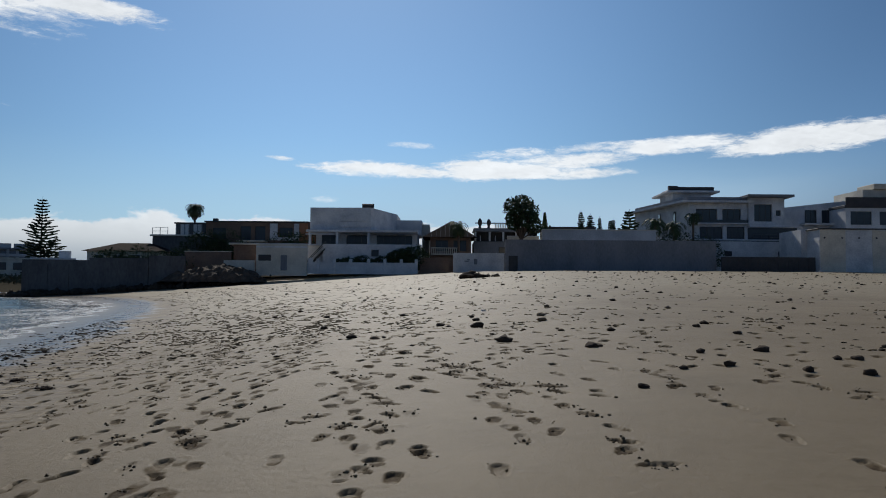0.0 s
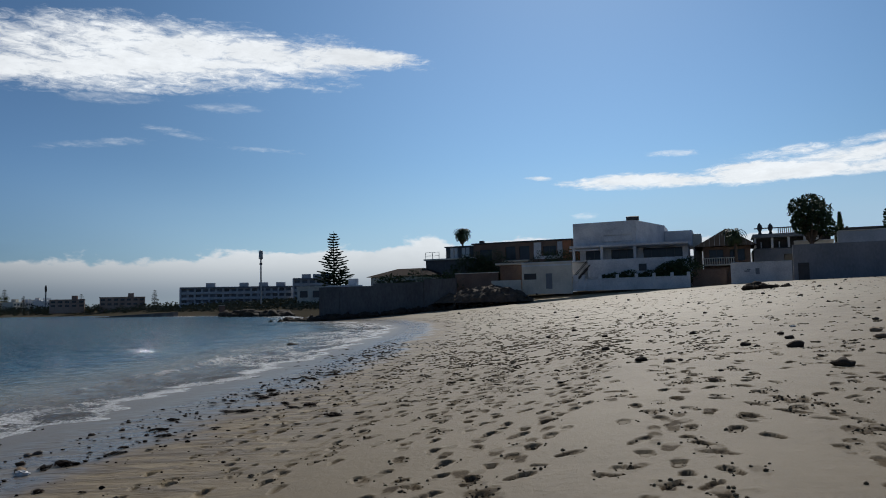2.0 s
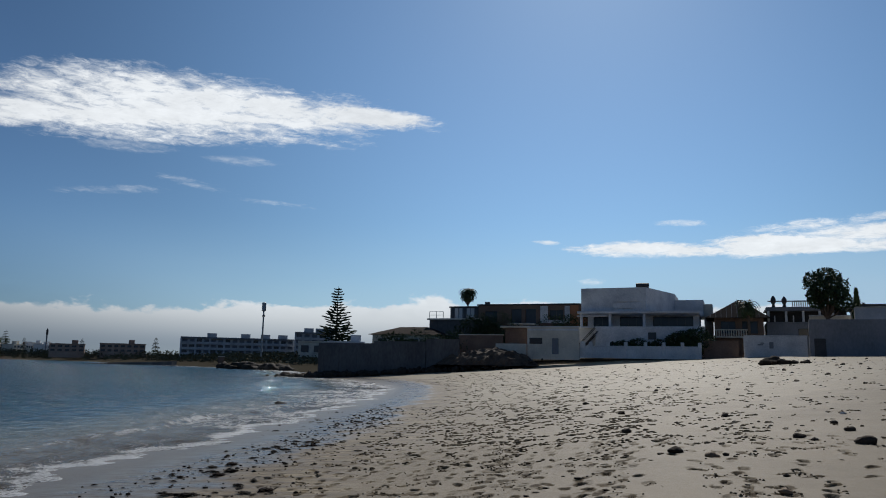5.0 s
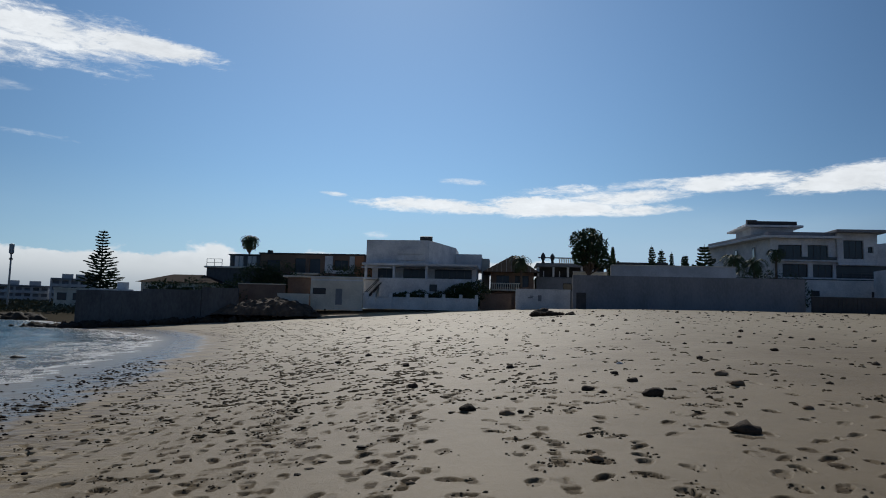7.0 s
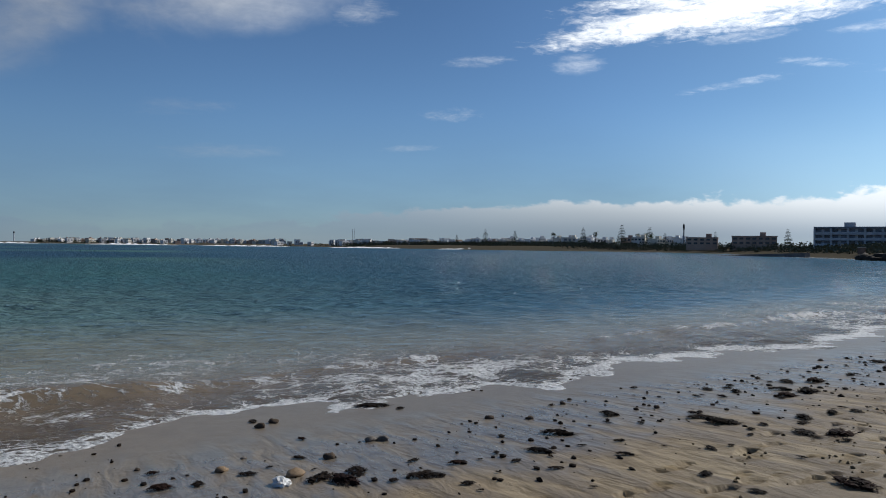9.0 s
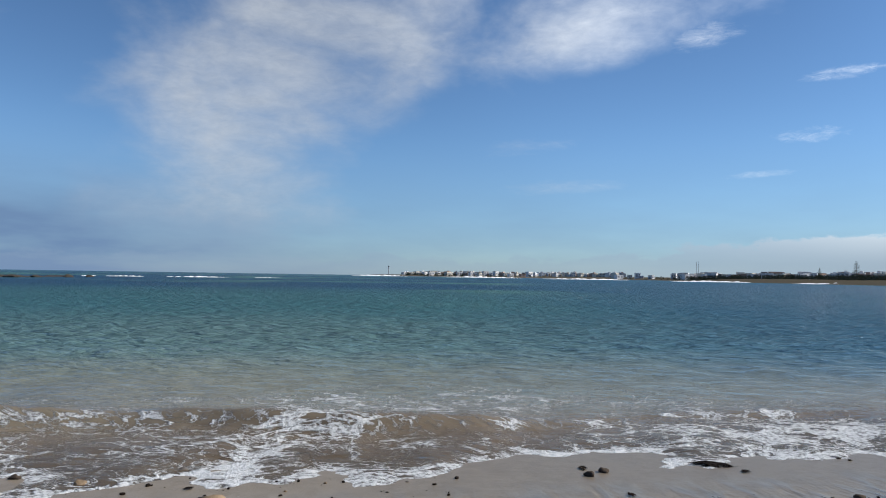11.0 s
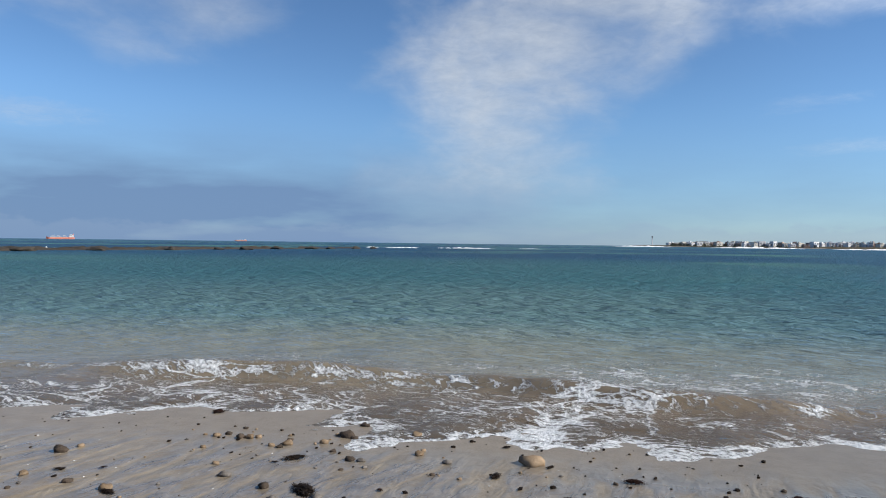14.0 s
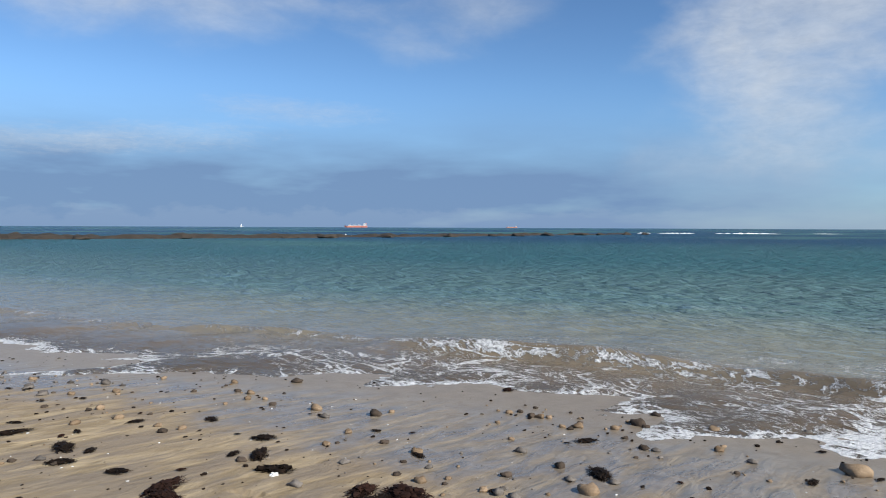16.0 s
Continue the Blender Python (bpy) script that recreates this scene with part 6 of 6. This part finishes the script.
# stones and weed of the wash
for x, y, size, mat, label in ((-6.48, -.8, .15, STONE_TAN, "smooth tan cobble on wet sand"), (-8.45, 3.95, .25, STONE_TAN, "large smooth tan cobble on wet sand"), (-6.79, -.17, .15, STONE_DARK, "pointed brown stone on wet sand"),
                               (-6.84, 1.75, .12, STONE_GREY, "upright grey stone on wet sand"), (-6.33, 2.78, .18, STONE_TAN, "tan sandy stone half buried"), (-5.36, -3.75, .15, STONE_GREY, "grey stone in a patch of shingle"),
                               (-9.02, 2.48, .14, STONE_TAN, "small tan stone near the foam"), (-8.05, 1.51, .13, STONE_TAN, "small reddish stone near the foam"), (-7.75, 7.13, .16, STONE_TAN, "pale rounded stone among seaweed"),
                               (-8.65, 1.83, .18, STONE_DARK, "dark stone on wet sand"), (-6.34, -.44, .12, STONE_GREY, "small grey stone beside a cobble"), (-6.26, -1.32, .09, STONE_DARK, "small dark stone on wet sand"),
                               (-7.29, -2.39, .16, STONE_DARK, "dark flat stone on wet sand"), (-4.54, -3.99, .14, STONE_GREY, "pale stone in a patch of shingle"), (-4.54, -3.45, .14, STONE_GREY, "grey stone in a patch of shingle"),
                               (-8.06, .9, .11, STONE_DARK, "small dark stone near the foam"), (-9.73, 3.14, .12, STONE_GREY, "grey stone near the foam"), (-4.84, 1.29, .12, STONE_GREY, "grey stone on rippled sand"),
                               (-6.7, 2.26, .11, STONE_DARK, "small dark stone on wet sand"), (-8.66, 7.97, .12, STONE_GREY, "pale grey stone of a pair"), (-8.61, 8.07, .11, STONE_GREY, "pale grey stone of a pair"),
                               (-5.81, 2.37, .11, STONE_GREY, "grey stone on rippled sand"), (-9.23, 1.72, .12, STONE_DARK, "dark stone at the edge of the foam"), (-6.12, .76, .09, STONE_DARK, "small dark stone on rippled sand")):
    stone(x, y, size * .9, int(size * 100), mat, label, "stones in the wash", "cobble")
for i, (x, y, size) in enumerate(((-3.78, -1.74, .31), (-3.97, -.92, .31), (-3.8, -.46, .21), (-4.1, -.66, .14), (-4.02, .12, .17), (-4.09, .77, .34), (-4.0, .98, .3), (-4.8, -1.45, .16), (-5.4, -1.06, .18), (-5.39, -.06, .21), (-5.06, .42, .3), (-4.92, .88, .29),
                                  (-5.1, 1.72, .28), (-5.28, 1.99, .36), (-5.0, 1.95, .3), (-6.06, 1.28, .15), (-7.59, 1.91, .21), (-6.76, 2.6, .28), (-10.44, 3.33, .18), (-9.05, -.25, .18))):
    weed(x, y, size * 1.15, i)
for i, (x, y, size) in enumerate(((-8.23, 4.9, .18), (-10.23, 7.15, .16), (-10.53, 8.54, .37), (-10.19, 8.77, .12), (-8.29, 7.26, .11), (-7.56, 7.26, .25), (-7.4, 7.4, .3), (-7.87, 6.2, .18), (-7.85, 6.45, .13), (-7.96, 6.81, .13), (-11.22, 11.02, .23), (-8.05, 9.53, .3), (-9.43, 10.28, .1), (-9.04, 7.43, .1),
                                  (-8.36, 6.15, .1), (-8.4, 4.13, .11), (-7.53, 9.45, .08), (-8.99, 3.51, .1), (-7.71, 11.11, .32), (-8.66, 13.26, .32), (-8.63, 10.48, .22), (-9.24, 14.04, .32), (-10.3, 16.57, .32), (-10.0, 17.8, .32))):
    weed(x, y, size * 1.1, i + 20)
for i in range(62):     # drifts of weed, a few scraps round each larger heap
    y = bits.uniform(7.5, 20) if i % 2 else bits.uniform(11, 32)
    x = shore_x(y) + 1.05 * (abs(bits.gauss(3.8, .7)) if i % 4 else bits.uniform(1.0, 5.0))
    size = bits.uniform(.10, .26) * (1 + y / 70)
    weed(x, y, size, i + 40)
    for j in range(bits.randint(0, 5)):
        weed(x + bits.gauss(0, .3), y + bits.gauss(0, .7), size * bits.uniform(.2, .5), i * 7 + j, "small scrap of dark seaweed beside a heap")
for i in range(60):
    y = bits.uniform(-6, 7)
    weed(shore_x(y) + bits.uniform(2.0, 6.5), y, .05 + .15 * bits.random() ** 2, i + 300, "small scrap of dark seaweed on wet sand")
places = [(bits.uniform(-6, 4.5), bits.uniform(1.2, 6.5)) for _ in range(26)]
for i in range(330):
    if i % 3:
        cy, inland = places[i % 26]
        y, x = cy + bits.gauss(0, .5), shore_x(cy) + inland + bits.gauss(0, .3)
    else:
        y = bits.uniform(-7, 7)
        x = shore_x(y) + bits.uniform(.8, 7.0)
    if math.hypot(x + 2, y - 5.9) < 2.2:
        continue
    mat = (STONE_GREY, STONE_DARK, STONE_TAN, STONE_TAN)[i % 4]
    stone(x, y, .022 + .085 * bits.random() ** 2, i, mat, {"grey_stone": "small grey pebble on wet rippled sand", "dark_stone": "small dark pebble on wet rippled sand", "tan_stone": "small tan pebble on wet rippled sand"}[mat.name], "pebbles in the wash", "pebble")
for i in range(24):
    y = bits.uniform(7, 26)
    x = shore_x(y) + bits.uniform(.3, 3.2)
    stone(x, y, bits.uniform(.04, .11), i, STONE_DARK, "dark stone standing in the wet sand", "stones in the wash", "cobble")

# crumpled plastic and a shell
for x, y, size in ((-7.55, 6.99, .17), (-4.85, .98, .07), (.9, 19.8, .12), (43.5, 86.5, .6)):
    bm = bmesh.new()
    bmesh.ops.create_icosphere(bm, subdivisions=3, radius=.5)
    for v in bm.verts:
        k = 1 + .5 * noise.noise(v.co * 4 + Vector((x, y, 0))) + .25 * noise.noise(v.co * 11)
        v.co = Vector((v.co.x * k, v.co.y * k * .7, max(-.12, v.co.z * k * .5)))
    ob = part("plastic_bag", bm, PLASTIC)
    ob.matrix_world = pose(x, y, sand_at(x, y) + size * .06) @ Matrix.Diagonal((size, size, size, 1))
    tagged(ob, "crumpled white plastic litter lying on the sand", "litter")

# sand crumbs thrown up round the prints; further off, dark clods replace prints
cube = bmesh.new()
bmesh.ops.create_icosphere(cube, subdivisions=1, radius=.5)
base_v = np.array([v.co[:] for v in cube.verts])
base_f = np.array([[v.index for v in f.verts] for f in cube.faces])
cube.free()


def crumbs(name, rows, mat, label, category, damp=0.0):
    """Many small lumps in one mesh: x, y, z, width, height."""
    rows = np.array(rows)
    rs = np.random.RandomState(len(rows))
    n = len(rows)
    jig = 1 + .3 * rs.uniform(-1, 1, (n, len(base_v), 1))
    v = base_v[None] * jig
    v = v * np.stack([rows[:, 3] * rs.uniform(.8, 1.3, n), rows[:, 3] * rs.uniform(.5, .9, n), rows[:, 4]], 1)[:, None]
    v = v + rows[:, None, :3]
    f = base_f[None] + np.arange(n)[:, None, None] * len(base_v)
    me = bpy.data.meshes.new(name)
    me.from_pydata(v.reshape(-1, 3).tolist(), [], f.reshape(-1, 3).tolist())
    me.materials.append(mat)
    me.attributes.new("shore", "FLOAT", "POINT").data.foreach_set("value", np.full(n * len(base_v), 30.0, np.float32))
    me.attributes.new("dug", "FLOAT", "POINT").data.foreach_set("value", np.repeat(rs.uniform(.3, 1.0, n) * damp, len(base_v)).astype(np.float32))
    return tagged(new(name, me), label, category, kind="stuff")


rows = []
for cx, cy, rough in PRINTS:
    for _ in range(bits.randint(5, 13) if rough else bits.choice((0, 0, 0, 1, 3, 6))):
        x, y = cx + bits.gauss(0, .065), cy + bits.gauss(0, .085)
        w = bits.uniform(.010, .036)
        rows.append((x, y, sand_at(x, y) + w * .15, w, w * bits.uniform(.5, .9)))
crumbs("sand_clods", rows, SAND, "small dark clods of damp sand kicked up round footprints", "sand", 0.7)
# clods added for far prints; their dark colour holds damp and print shade
rows = []
for cx, cy, rough in FAR_PRINTS:
    if cy > 75 or bits.random() < .45:
        continue
    for _ in range(bits.randint(3, 6)):
        u, v = cx + bits.gauss(0, .06), cy + bits.gauss(0, .08)
        w = bits.uniform(.035, .09) * (1 + cy / 140)
        rows.append((u, v, sand_at(u, v) + w * .05, w, w * bits.uniform(.3, .55)))
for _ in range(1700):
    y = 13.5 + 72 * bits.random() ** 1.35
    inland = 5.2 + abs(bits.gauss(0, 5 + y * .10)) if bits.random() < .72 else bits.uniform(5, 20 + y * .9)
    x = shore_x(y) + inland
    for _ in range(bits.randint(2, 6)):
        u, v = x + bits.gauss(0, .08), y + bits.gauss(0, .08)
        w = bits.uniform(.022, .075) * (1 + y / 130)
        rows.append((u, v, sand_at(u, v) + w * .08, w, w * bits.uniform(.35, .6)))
crumbs("churned_sand", rows, SAND, "dark clods of damp sand standing in for far footprints", "sand", 1.0)
rows = []
for _ in range(260):
    y = bits.uniform(-7, 5)
    x = shore_x(y) + bits.uniform(1.2, 6.8)
    w = .006 + .02 * bits.random() ** 2
    rows.append((x, y, sand_at(x, y) + w * .1, w, w * .4))
crumbs("shell_bits", rows, PLASTIC, "tiny pale shell fragments strewn on the wet sand", "shells")
rows = []
for _ in range(1900):
    y = bits.uniform(4, 30) if bits.random() < .6 else bits.uniform(-7, 6)
    s = 2.2 + abs(bits.gauss(1.2, 1.0)) if y > 6 else bits.uniform(.5, 7)
    x = shore_x(y) + s
    w = (.010 + .045 * bits.random() ** 2.2) * (1 + max(0, y) / 25)
    rows.append((x, y, sand_at(x, y) + w * .1, w, w * .5))
crumbs("wash_debris", rows, WEED, "fine dark crumbs of weed and shell along the wash", "debris")
# thin dark flakes scattered over the upper beach
rows = []
for _ in range(1500):
    y = 11 + 74 * bits.random() ** 1.3
    x = shore_x(min(y, 76)) + 8 + bits.random() * (16 + y * .95)
    w = bits.uniform(.02, .09) * (1 + y / 60)
    rows.append((x, y, sand_at(x, y) + .004, w, w * bits.uniform(.12, .3)))
crumbs("weed_scraps", rows, WEED, "thin dark flakes strewn over the sand", "debris")
